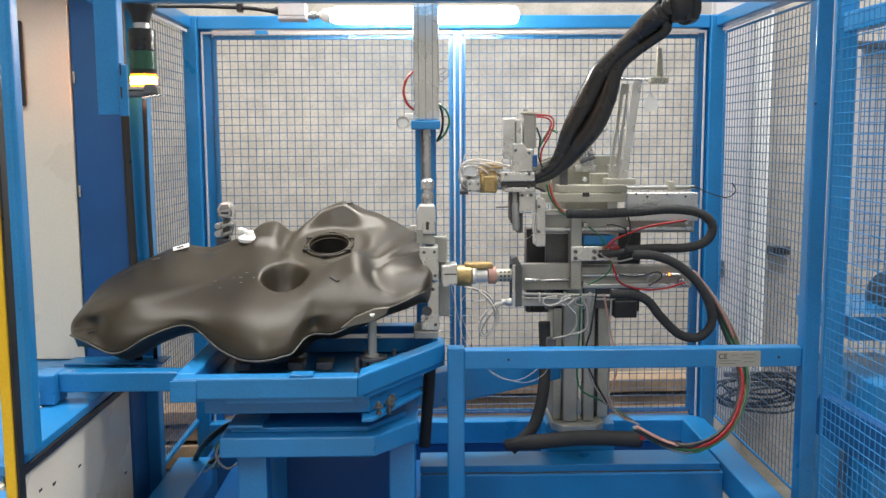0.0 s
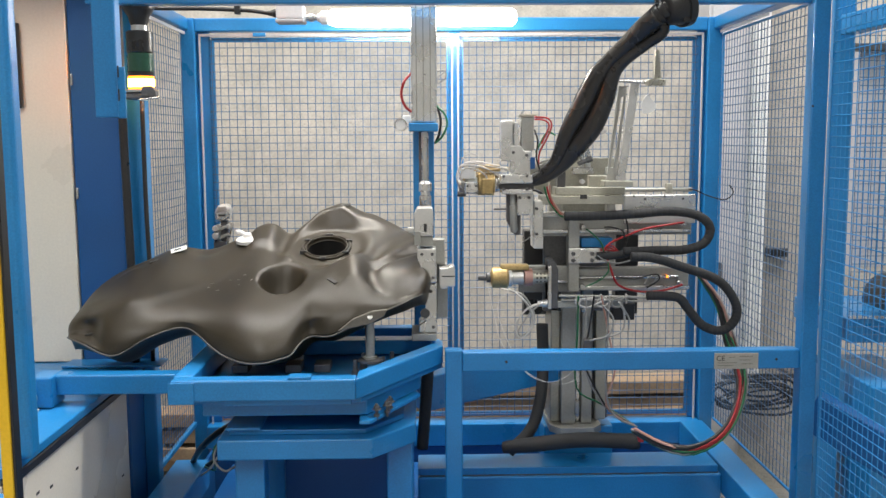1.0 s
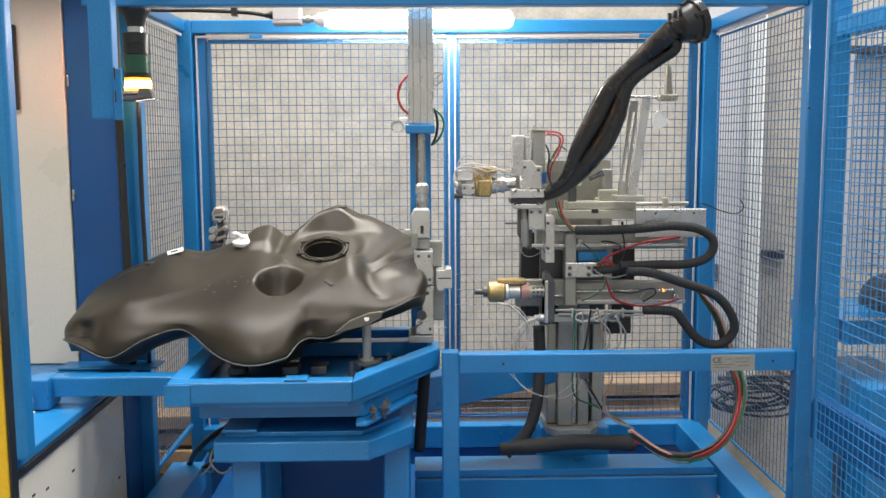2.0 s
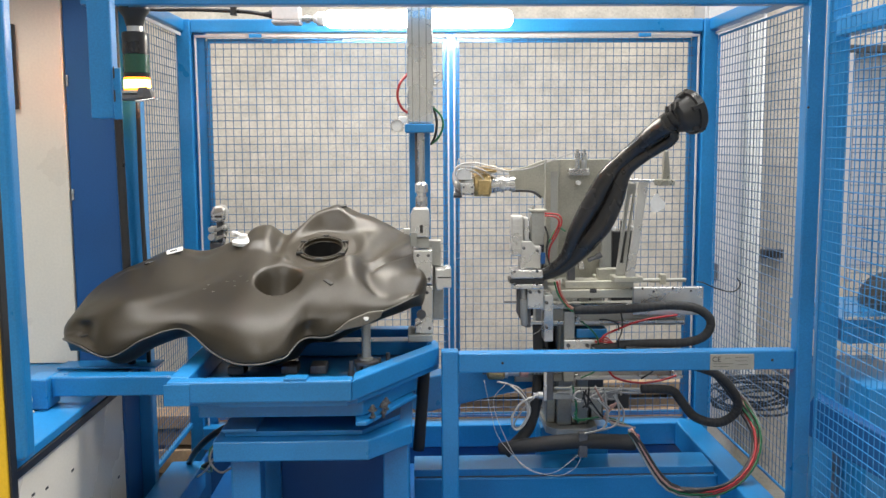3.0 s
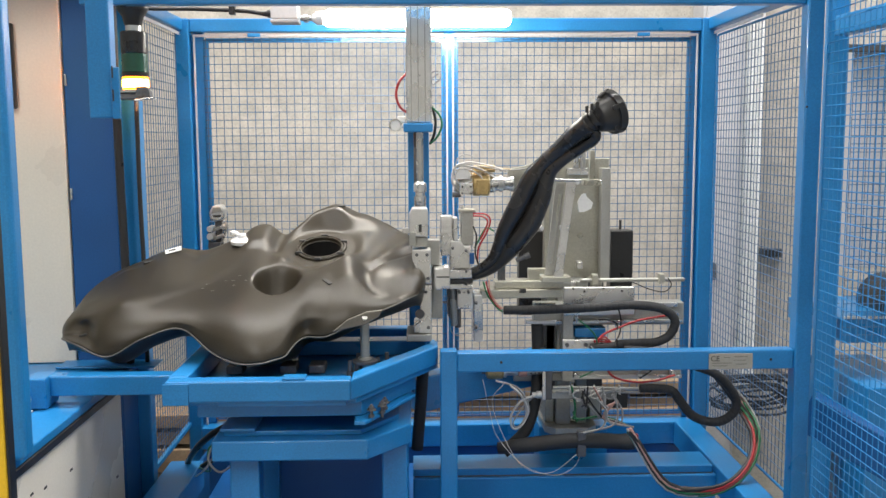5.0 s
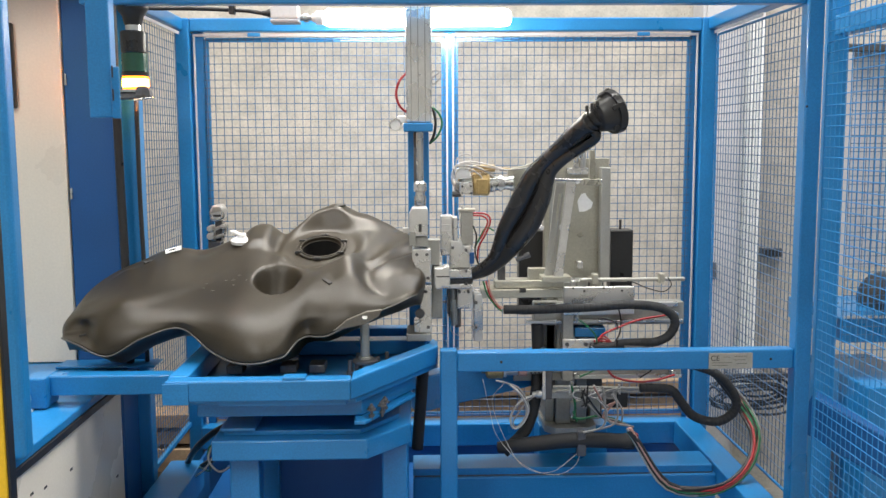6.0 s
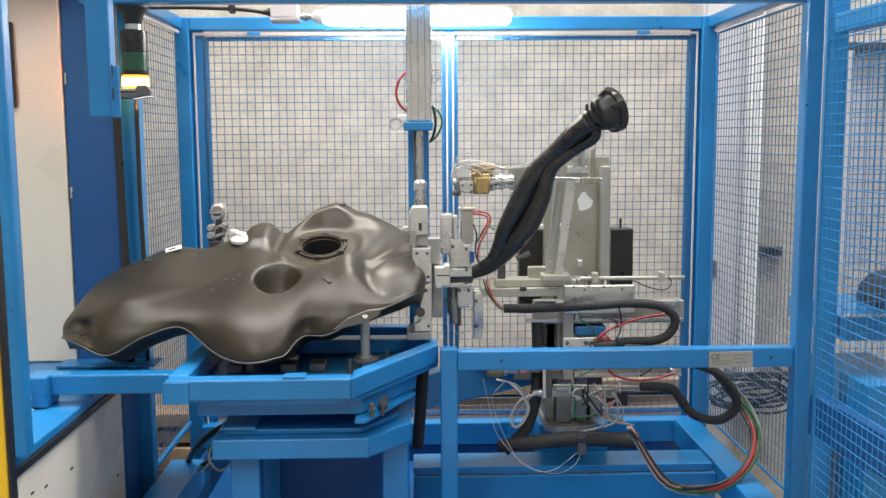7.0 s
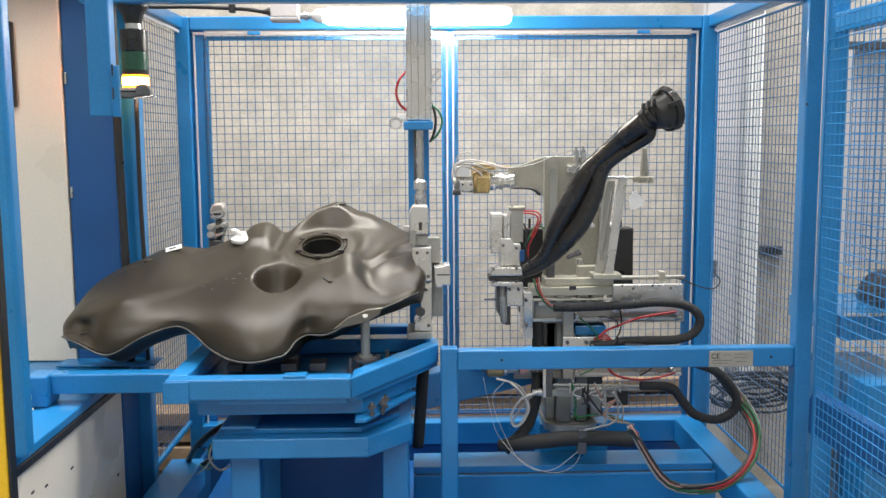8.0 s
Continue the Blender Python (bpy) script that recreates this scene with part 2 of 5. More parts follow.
# ---- the setting ----
def setting():
    tagged(part("ground", box(-6, 6, -5, 6, -0.1, 0, 0), FLOORM), "grey concrete hall floor", "floor", kind="structure")
    tagged(part("ceiling", box(-6, 6, -5, 6, 4.4, 4.5, 0), CEILM), "pale painted hall ceiling", "ceiling", kind="structure")
    tagged(part("wall_north", box(-6, 6, 3.95, 4.1, 0, 4.4, 0), CONCRETE), "rough grey-beige concrete wall behind the cage", "wall", kind="structure")
    tagged(part("wall_south", box(-6, 6, -5.2, -5, 0, 4.4, 0), CEILM), "plain pale hall wall", "wall", kind="structure")
    tagged(part("wall_west", box(-6.2, -6, -5, 6, 0, 4.4, 0), CEILM), "plain pale hall wall", "wall", kind="structure")
    tagged(part("wall_east", box(6, 6.2, -5, 6, 0, 4.4, 0), CEILM), "plain pale hall wall", "wall", kind="structure")


setting()


# ---- the safety cage ----
def cage():
    c = thing("cage_frame", (0.1, 2.6, 0.0), "blue painted square steel tube frame of a machine cage", "machine frame")
    for name, x0, x1, y0, y1, z0, z1 in (
        ("post", -0.757, -0.712, 2.975, 3.025, 0, 1.9352), ("post", 0.908, 0.955, 2.975, 3.025, 0, 1.9352),
        ("post", -0.79, -0.738, 2.50, 2.545, 0, 1.955), ("post", 0.944, 0.985, 2.255, 2.30, 0, 2.1),
        ("post", 0.052, 0.095, 2.262, 2.30, 0.02, 1.031),
        ("top_beam", -0.712, 0.908, 2.98, 3.02, 1.8933, 1.9352), ("top_beam", -0.80, 0.944, 2.27, 2.31, 1.8765, 1.8765 + 0.05),
        ("side_beam", -0.772, -0.73, 2.31, 2.975, 1.8933 + 0.004, 1.9352), ("side_beam", 0.925, 0.968, 2.31, 2.975, 1.8933 + 0.004, 1.9352),
        ("side_beam", 0.988, 1.02, 1.2, 2.25, 1.995, 2.04),
        ("front_rail", 0.095, 0.944, 2.262, 2.30, 0.975, 1.025),
        ("mullion", -0.712, -0.672, 3.004, 3.02, 0.625, 1.8933), ("mullion", 0.880, 0.908, 3.004, 3.02, 0.625, 1.8933), ("mullion", 0.086, 0.124, 3.004, 3.02, 0.625, 1.8933),
        ("base_beam", -0.712, 0.908, 2.955, 3.03, 0.55, 0.625),
        ("base_beam", -0.725, -0.63, 1.7, 2.63, 0.55, 0.63), ("base_beam", 0.84, 0.915, 1.7, 2.955, 0.55, 0.63),
    ):
        part(name, box(x0, x1, y0, y1, z0, z1, 0.004), BLUE, c)
    # base plate and skirts: the table's shade is put into a darker blue
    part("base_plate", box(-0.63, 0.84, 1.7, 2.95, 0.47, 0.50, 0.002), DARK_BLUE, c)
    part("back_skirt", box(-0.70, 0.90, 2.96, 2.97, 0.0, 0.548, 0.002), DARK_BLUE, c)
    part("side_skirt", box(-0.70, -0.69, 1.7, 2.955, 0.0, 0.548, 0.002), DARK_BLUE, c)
    # the two-step cross beam in front of the column
    part("cross_beam", box(-0.02, 0.84, 2.515, 2.645, 0.5, 0.608, 0.004), BLUE, c)
    part("cross_beam", box(-0.02, 0.83, 2.522, 2.64, 0.612, 0.632, 0.002), BLUE, c)
    part("beam_joint", box(-0.015, 0.832, 2.524, 2.638, 0.608, 0.612, 0), STEEL_DARK, c)
    part("floor_step", box(0.36, 0.56, 2.0, 2.3, 0.5, 0.53, 0.003), BLUE, c)
    # rating plate with the conformity mark and rows of print
    rp = single("rating_plate", box(0.727, 0.838, 2.2585, 2.2615, 0.977, 1.017, 0.001), PLATE_GREY, "small pale grey rating plate screwed on the blue rail", "sign")
    fc = bpy.data.curves.new("mark", "FONT")
    fc.body, fc.size, fc.extrude = "CE", 0.019, 0.0003
    txt = new("tmp", fc)
    me = bpy.data.meshes.new_from_object(txt.evaluated_get(bpy.context.evaluated_depsgraph_get()))
    bpy.data.objects.remove(txt)
    bm = bmesh.new()
    bm.from_mesh(me)
    bpy.data.meshes.remove(me)
    bmesh.ops.transform(bm, matrix=Matrix.Translation((0.731, 2.2578, 0.998)) @ Euler((radians(90), 0, 0)).to_matrix().to_4x4(), verts=bm.verts)
    part("mark", bm, INK_AND_SHADE, rp, "black printed conformity mark")
    for x, z, w in ((0.764, 1.008, 0.016), (0.79, 1.010, 0.034), (0.79, 1.001, 0.03), (0.735, 0.994, 0.05), (0.735, 0.987, 0.04), (0.795, 0.991, 0.028)):
        part("print_line", box(x, x + w, 2.2578, 2.2584, z - 0.0016, z - 0.0006, 0), SEAMM, rp)
    # black discs paint the shade of drilled holes
    single("post_hole", rod((0.9482, 2.2535, 1.6283), (0.9482, 2.2555, 1.6283), 0.003, 12), INK_AND_SHADE, "small dark drilled hole in the blue post", "hole")
    for x in (0.205, 0.885):
        single("rail_hole", rod((x, 2.2608, 1.000), (x, 2.2625, 1.000), 0.0035, 12), INK_AND_SHADE, "small dark drilled hole in the blue rail", "hole")


def mesh_panel(label, corner, u, nu, nv, frame_w=0.014, wire=DIM_WIRE, over=0.0):
    """A mesh panel with an angle frame; corner is its low corner, u runs along it."""
    corner, u, up = Vector(corner), Vector(u), Vector((0, 0, 1))
    p = thing("mesh_panel", corner, label, "fence panel", "mesh panels of the cage")
    L, h = nu * 0.025, nv * 0.025
    part("wire_mesh", net(corner, u, up, nu, nv, over=over), wire, p)
    back = u.cross(up) * (-0.009 if over else 0.0)
    for a, b in ((corner, corner + up * h), (corner + u * L, corner + u * L + up * h), (corner, corner + u * L), (corner + up * h, corner + up * h + u * L)):
        part("panel_frame", beam(a + back, b + back, frame_w, frame_w, 0.002, u.cross(up)), BLUE, p)
    return p


def fences():
    lab = "blue welded wire mesh panel in a thin steel frame"
    mesh_panel(lab, (-0.665, 3.0, 0.645), (1, 0, 0), 30, 49, over=0.009)
    mesh_panel(lab, (0.125, 3.0, 0.645), (1, 0, 0), 30, 49, over=0.009)
    mesh_panel(lab, (-0.755, 2.57, 0.63), (0, 1, 0), 17, 51)
    mesh_panel(lab, (0.958, 2.300, 0.63), (0, 1, 0), 27, 50, 0.007)
    # near panel takes the brighter blue to read as lit wire
    mesh_panel(lab, (0.992, 1.245, 0.63), (0, 1, 0), 40, 54, 0.008, wire=BLUE)
    # bright sealing strips round the back panels
    for x0, x1 in ((-0.702, 0.098), (0.112, 0.898)):
        s = thing("sealing_strip", (x0, 2.99, 0.62), "pale grey rubber strip round a mesh panel", "trim", "panel strips", "structure")
        for a, b in (((x0, x1), (1.879, 1.887)), ((x0, x1), (0.612, 0.620)), ((x0, x0 + 0.005), (0.620, 1.879)), ((x1 - 0.005, x1), (0.620, 1.879))):
            part("strip", box(a[0], a[1], 2.985, 2.995, b[0], b[1], 0.001), GREY, s)
    for name, x in (("sealing_strip", 0.946), ("sealing_strip", -0.742)):
        single(name, box(x - 0.003, x + 0.003, 2.56, 2.97, 1.884, 1.893, 0.001), WHITE, "white sealing strip along the cage side", "trim", "panel strips", "structure")
    for x, z in ((-0.51, 1.883), (0.72, 1.883), (0.42, 0.617), (0.73, 0.617), (0.17, 0.617)):
        single("panel_clip", box(x - 0.02, x + 0.02, 2.975, 2.985, z - 0.006, z + 0.006, 0.002), BLUE, "small blue steel clip holding a mesh panel", "clip", "panel clips")


cage()
fences()


# ---- left side: ledge, pillar, panels, beacon ----
def left_side():
    single("ledge", join(box(-1.5, -0.767, 1.66, 2.60, 0.935, 0.955, 0.003), box(-1.5, -0.782, 1.665, 2.6, 0.926, 0.935, 0)), BLUE, "blue sheet steel ledge of the machine housing", "ledge", kind="structure")
    single("rubber_edge", box(-0.780, -0.764, 1.655, 2.6, 0.917, 0.9345, 0.002), BLACK, "black rubber edge strip under the blue ledge", "edge strip", kind="structure")
    w = single("housing_panel", box(-1.5, -0.776, 1.60, 2.37, 0.0, 0.924, 0.002), PANEL, "cream white lower panel of the machine housing", "panel", kind="structure")
    for y, z in ((2.006, 0.826), (1.864, 0.839), (1.797, 0.851), (2.307, 0.698)):
        part("slot", box(-0.7765, -0.775, y, y + 0.014, z, z + 0.005, 0), INK_AND_SHADE, w, "small dark slot")
    # unseen sheet above the view, added to shade the panel and pillar tops
    single("shade_roof", box(-1.6, -0.785, 2.30, 2.49, 2.0, 2.03, 0.003), BLUE, "unseen blue sheet added to shade the panel and pillar", "roof panel", kind="structure")
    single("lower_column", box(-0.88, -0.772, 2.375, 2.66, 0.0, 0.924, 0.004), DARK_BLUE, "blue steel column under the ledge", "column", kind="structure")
    single("housing_panel", box(-1.6, -0.932, 2.495, 2.57, 0.957, 2.3, 0.003), PANEL, "cream white upper panel beside the blue pillar", "panel", kind="structure")
    p = thing("pillar", (-0.86, 2.55, 0.957), "wide dark blue steel pillar standing on the ledge", "pillar")
    part("face", box(-0.930, -0.80, 2.50, 2.58, 0.958, 2.2, 0.005), DARK_BLUE, p)
    part("foot", box(-0.96, -0.70, 2.42, 2.5, 0.957, 0.963, 0.002), BLUE, p)
    for z in (1.70, 1.4):
        part("latch", box(-0.926, -0.920, 2.494, 2.5, z, z + 0.03, 0.001), STEEL, p)
    s = thing("switch_box", (-1.02, 2.52, 1.68), "black switch box on the cream panel", "switch box")
    part("body", box(-1.16, -1.048, 2.478, 2.493, 1.64, 1.86, 0.004), BLACK, s)
    part("rosette", turned([(0, 0.012), (0.6, 0.012), (1, 0.008)], (-1.068, 2.478, 1.75), (-1.068, 2.470, 1.75)), STEEL, s)
    d = thing("door_guide", (-0.72, 2.08, 1.61), "light blue sheet steel door guide hanging from the top beam", "bracket")
    part("channel", box(-0.714, -0.663, 2.06, 2.10, 1.604, 2.1, 0.004), BLUE, d)
    part("flange", box(-0.662, -0.645, 2.055, 2.062, 1.602, 1.713, 0.002), BLUE, d)
    for z in (1.64, 1.69):
        part("slot", box(-0.660, -0.657, 2.0525, 2.0545, z, z + 0.025, 0), INK_AND_SHADE, d)
    single("door_post", box(-0.778, -0.738, 1.70, 1.745, 0.957, 2.3, 0.012, 4), BLUE, "rounded blue steel post standing on the ledge", "post", kind="structure")
    lc = thing("light_curtain", (-0.665, 1.52, 0.0), "yellow safety light curtain with a black front", "light curtain")
    part("housing", box(-0.703, -0.6848, 1.50, 1.53, 0.3, 1.75, 0.003), YELLOW, lc)
    part("lens_strip", box(-0.6846, -0.680, 1.503, 1.527, 0.3, 1.75, 0.002), BLACK, lc)
    single("front_post", box(-0.80, -0.715, 1.52, 1.57, 0, 0.945, 0.004), BLUE, "blue square post beside the light curtain", "post", kind="structure")
    # conduit between the pillar and the cage post
    single("conduit", hose([(-0.782, 2.46, 2.1), (-0.782, 2.46, 1.6), (-0.777, 2.46, 1.2), (-0.775, 2.46, 0.957)], 0.011, 20, 10), BLACK, "black plastic conduit running down beside the pillar", "conduit", "conduits")
    single("conduit", hose([(-0.733, 2.47, 1.66), (-0.734, 2.47, 1.4), (-0.731, 2.47, 1.2), (-0.733, 2.47, 0.957)], 0.006, 20, 10), BLACK, "thin black plastic conduit below the signal beacon", "conduit", "conduits")
    # signal beacon, hanging
    b = thing("signal_beacon", (-0.695, 2.35, 1.67), "hanging signal beacon, amber lamp lit, green lens dark", "signal lamp")
    x, y = -0.697, 2.35
    part("bracket", box(x - 0.03, x + 0.032, y - 0.03, y + 0.03, 1.880, 1.893, 0.003), STEEL_DARK, b)
    part("neck", turned([(0, 0.020), (0.15, 0.022), (0.5, 0.026), (0.75, 0.034), (0.9, 0.038), (1, 0.038)], (x, y, 1.836), (x, y, 1.880)), BLACK, b)
    part("collar", turned([(0, 0.019), (1, 0.019)], (x, y, 1.822), (x, y, 1.836)), ALU, b)
    part("dark_module", turned([(0, 0.030), (0.05, 0.032), (0.95, 0.032), (1, 0.029)], (x, y, 1.768), (x, y, 1.822), 28), BLACK, b)
    part("green_lens", turned([(0, 0.030), (0.03, 0.0315), (0.97, 0.0315), (1, 0.03)], (x, y, 1.722), (x, y, 1.768), 28), GREEN_LENS, b, "dark green unlit lens")
    part("ring", turned([(0, 0.031), (1, 0.0325)], (x, y, 1.712), (x, y, 1.722), 28), BLACK, b)
    part("amber_lens", turned([(0, 0.030), (0.05, 0.0315), (0.95, 0.0315), (1, 0.03)], (x, y, 1.685), (x, y, 1.706), 28), AMBER, b, "glowing amber lens")
    part("amber_rim", turned([(0, 0.0312), (1, 0.0312)], (x, y, 1.7062), (x, y, 1.712), 28), AMBER_RIM, b, "orange lens rim")
    part("amber_rim", turned([(0, 0.0312), (1, 0.0312)], (x, y, 1.681), (x, y, 1.6848), 28), AMBER_RIM, b, "orange lens rim")
    part("end_plate", box(x - 0.045, x + 0.03, y - 0.03, y + 0.03, 1.656, 1.672, 0.004), STEEL_DARK, b)
    part("shelf", box(x - 0.07, x + 0.035, y - 0.035, y + 0.03, 1.6725, 1.6795, 0.001), ALU_DULL, b)
    part("sensor_clip", plate([(x + 0.01, 1.664), (x + 0.048, 1.658), (x + 0.046, 1.675), (x + 0.036, 1.687), (x + 0.014, 1.686)], y - 0.045, y - 0.02), STEEL_DARK, b)
    part("clip_plate", beam((x + 0.012, y - 0.05, 1.652), (x + 0.06, y - 0.05, 1.658), 0.03, 0.003, 0.001), ALU, b)
    # arm from the table to the hinge on the ledge
    a = thing("swing_arm", (-0.7, 2.09, 0.957), "blue square tube arm between the work table and the ledge", "arm")
    part("tube", box(-0.86, -0.565, 2.07, 2.115, 0.980, 1.026, 0.004), BLUE, a)
    part("end_bracket", box(-0.885, -0.835, 2.045, 2.12, 0.957, 1.027, 0.004), BLUE, a)
    part("cable_tie", hose([(-0.875, 2.035, 1.01), (-0.865, 2.03, 0.985), (-0.872, 2.03, 0.96), (-0.86, 2.03, 0.958)], 0.003, 14, 6), WIRE_W, a, "loose pale wire end")


left_side()


# ---- work table ----
def work_table():
    t = thing("work_table", (-0.2, 2.2, 0.5), "heavy blue painted steel work table carrying the tank", "table")
    zt, zb = 1.035, 0.988
    part("front_tube", box(-0.552, -0.150, 1.972, 2.016, zb, zt, 0.004), BLUE, t)
    part("corner_tube", prism([(-0.1495, 1.972), (0.048, 2.300), (0.048, 2.375), (-0.1495, 2.05)], zb, zt, 0.004), BLUE, t)
    part("side_tube", box(-0.556, -0.512, 2.017, 2.60, zb, zt, 0.004), BLUE, t)
    part("back_tube", box(-0.51, 0.02, 2.555, 2.60, zb - 0.005, zt - 0.005, 0.004), BLUE, t)
    part("inner_beam", box(-0.32, 0.02, 2.40, 2.46, 0.99, 1.028, 0.004), BLUE, t)
    part("tab", box(-0.298, -0.248, 1.975, 2.012, zt, zt + 0.005, 0.001), BLUE, t)
    part("end_cap", box(-0.556, -0.50, 1.968, 1.9715, zb - 0.004, zt - 0.004, 0.001), BLUE, t)
    part("under_plate", prism([(-0.555, 2.0), (-0.14, 2.0), (0.045, 2.31), (0.045, 2.6), (-0.555, 2.6)], 0.975, 0.987, 0.002), BLUE, t)
    part("apron", box(-0.44, -0.16, 1.985, 2.0, 0.975, 0.995, 0.002), BLUE, t)
    part("middle_plate", prism([(-0.50, 2.04), (-0.13, 2.04), (-0.01, 2.26), (-0.01, 2.56), (-0.50, 2.56)], 0.935, 0.974, 0.003), BLUE, t)
    part("lower_plate", prism([(-0.145, 2.0), (-0.12, 2.0), (-0.01, 2.22), (-0.06, 2.3), (-0.15, 2.1)], 0.925, 0.934, 0.002), BLUE, t)
    # set-back dark blue filler stands in for the shaded gap above the lid
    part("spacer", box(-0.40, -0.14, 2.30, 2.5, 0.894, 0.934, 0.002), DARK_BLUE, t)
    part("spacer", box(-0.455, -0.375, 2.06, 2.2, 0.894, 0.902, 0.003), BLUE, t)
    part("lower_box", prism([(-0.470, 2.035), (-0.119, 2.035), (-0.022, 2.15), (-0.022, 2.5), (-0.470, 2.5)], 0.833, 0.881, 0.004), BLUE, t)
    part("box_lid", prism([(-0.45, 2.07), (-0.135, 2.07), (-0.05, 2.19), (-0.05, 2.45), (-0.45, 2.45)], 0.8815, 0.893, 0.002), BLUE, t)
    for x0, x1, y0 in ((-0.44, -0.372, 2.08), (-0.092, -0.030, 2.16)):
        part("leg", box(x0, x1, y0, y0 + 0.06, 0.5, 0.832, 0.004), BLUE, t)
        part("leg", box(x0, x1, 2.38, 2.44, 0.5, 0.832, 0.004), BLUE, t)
    # dark panel added between the rear legs to give the under-table shade
    part("shade_panel", box(-0.371, -0.093, 2.385, 2.40, 0.5, 0.832, 0.002), DARK_BLUE, t)
    for x, y in ((-0.108, 2.03), (-0.085, 2.06), (-0.08, 2.09)):
        part("levelling_bolt", join(rod((x, y, 0.925), (x, y, 0.964), 0.0035, 10), turned([(0, 0.0070), (1, 0.0070)], (x, y, 0.953), (x, y, 0.959), 6), turned([(0, 0.0105), (1, 0.0105)], (x, y, 0.9505), (x, y, 0.9525), 16), turned([(0, 0.0070), (1, 0.0070)], (x, y, 0.9345), (x, y, 0.940), 6)), STEEL_DARK, t)
    # link beam to the column
    single("link_beam", beam((-0.02, 2.52, 0.850), (0.40, 2.66, 0.905), 0.06, 0.098, 0.004), BLUE, "dark blue steel beam linking the table to the column", "beam")
    for x, y in ((-0.13, 2.19),):
        s = thing("support_pin", (x, y, 1.028), "grey steel support pin under the tank flange", "support")
        part("shaft", turned([(0, 0.016), (0.05, 0.016), (0.06, 0.011), (0.94, 0.011), (1, 0.009)], (x, y, 1.030), (x, y, 1.13)), ALU_DULL, s)
        part("base", turned([(0, 0.03), (0.7, 0.03), (1, 0.026)], (x, y, 1.022), (x, y, 1.030)), STEEL_DARK, s)
    for x, y in ((-0.165, 2.17), (-0.15, 2.24), (-0.08, 2.25), (-0.10, 2.2)):
        single("table_bolt", turned([(0, 0.009), (0.4, 0.009), (0.42, 0.006), (1, 0.005)], (x, y, 0.988), (x, y, 1.032), 8), STEEL_DARK, "bright steel bolt in the table", "bolt", "table bolts")
    for x in (-0.45, -0.32, -0.25):
        single("rest_block", box(x - 0.02, x + 0.02, 2.22, 2.28, 0.988, 1.008, 0.003), STEEL_DARK, "small dark steel rest block under the tank", "block", "rest blocks")


work_table()


def floor_cables():
    for i, (m, r, pts) in enumerate((
        (BLACK, 0.007, ((-0.50, 2.50, 0.70), (-0.58, 2.55, 0.66), (-0.66, 2.62, 0.60), (-0.72, 2.70, 0.56), (-0.70, 2.8, 0.54))),
        (BLACK, 0.009, ((-0.50, 2.45, 0.80), (-0.57, 2.48, 0.755), (-0.64, 2.56, 0.68), (-0.70, 2.66, 0.58))),
        (WIRE_G, 0.003, ((-0.46, 2.2, 0.84), (-0.50, 2.2, 0.82), (-0.515, 2.2, 0.78), (-0.49, 2.2, 0.75), (-0.46, 2.22, 0.76))),
        (GREEN, 0.003, ((-0.47, 2.22, 0.83), (-0.52, 2.24, 0.80), (-0.53, 2.26, 0.76), (-0.56, 2.4, 0.68), (-0.64, 2.6, 0.62))),
        (WIRE_W, 0.0025, ((-0.46, 2.2, 0.80), (-0.50, 2.22, 0.79), (-0.55, 2.3, 0.72), (-0.66, 2.62, 0.58))))):
        single("floor_cable", hose(pts, r, 30, 8), m, "loose machine cable lying beside the table", "cable", "floor cables")


floor_cables()


# ---- fuel tank ----
TX = (-0.885, -0.860, -0.800, -0.720, -0.640, -0.560, -0.480, -0.420, -0.360, -0.310, -0.298, -0.286, -0.265, -0.220, -0.160, -0.100, -0.050, -0.010, 0.015)
T_FRONT = (2.300, 2.220, 2.150, 2.120, 2.130, 2.160, 2.110, 2.070, 2.055, 2.078, 2.095, 2.125, 2.150, 2.140, 2.140, 2.160, 2.190, 2.230, 2.300)
T_REAR = (2.360, 2.420, 2.470, 2.500, 2.520, 2.540, 2.560, 2.590, 2.610, 2.630, 2.635, 2.642, 2.650, 2.660, 2.660, 2.640, 2.600, 2.550, 2.450)
T_SEAM = (1.064, 1.082, 1.081, 1.059, 1.099, 1.115, 1.070, 1.053, 1.054, 1.064, 1.068, 1.086, 1.094, 1.096, 1.123, 1.148, 1.164, 1.177, 1.171)
T_SHOULDER = (1.085, 1.105, 1.125, 1.138, 1.143, 1.140, 1.138, 1.135, 1.138, 1.148, 1.152, 1.157, 1.167, 1.180, 1.190, 1.182, 1.185, 1.195, 1.195)
T_TOP = (1.090, 1.153, 1.208, 1.247, 1.276, 1.273, 1.302, 1.334, 1.324, 1.345, 1.350, 1.355, 1.364, 1.377, 1.346, 1.338, 1.315, 1.285, 1.225)


def curve(xs, ys, x):
    """Smooth interpolation through points."""
    i = max(0, min(len(xs) - 2, int(np.searchsorted(xs, x)) - 1))

    def slope(k):
        a, b = max(0, k - 1), min(len(xs) - 1, k + 1)
        return (ys[b] - ys[a]) / (xs[b] - xs[a])
    h = xs[i + 1] - xs[i]
    s = (x - xs[i]) / h
    return (ys[i] * (1 + 2 * s) * (1 - s) ** 2 + slope(i) * h * s * (1 - s) ** 2 + ys[i + 1] * s * s * (3 - 2 * s) + slope(i + 1) * h * s * s * (s - 1))


def soft(a, b, x):
    s = max(0.0, min(1.0, (x - a) / (b - a)))
    return s * s * (3 - 2 * s)


def bend(a, b, c, t):
    """A point of the rounded corner b between a and c."""
    return tuple((1 - t) ** 2 * p + 2 * t * (1 - t) * q + t * t * r for p, q, r in zip(a, b, c))


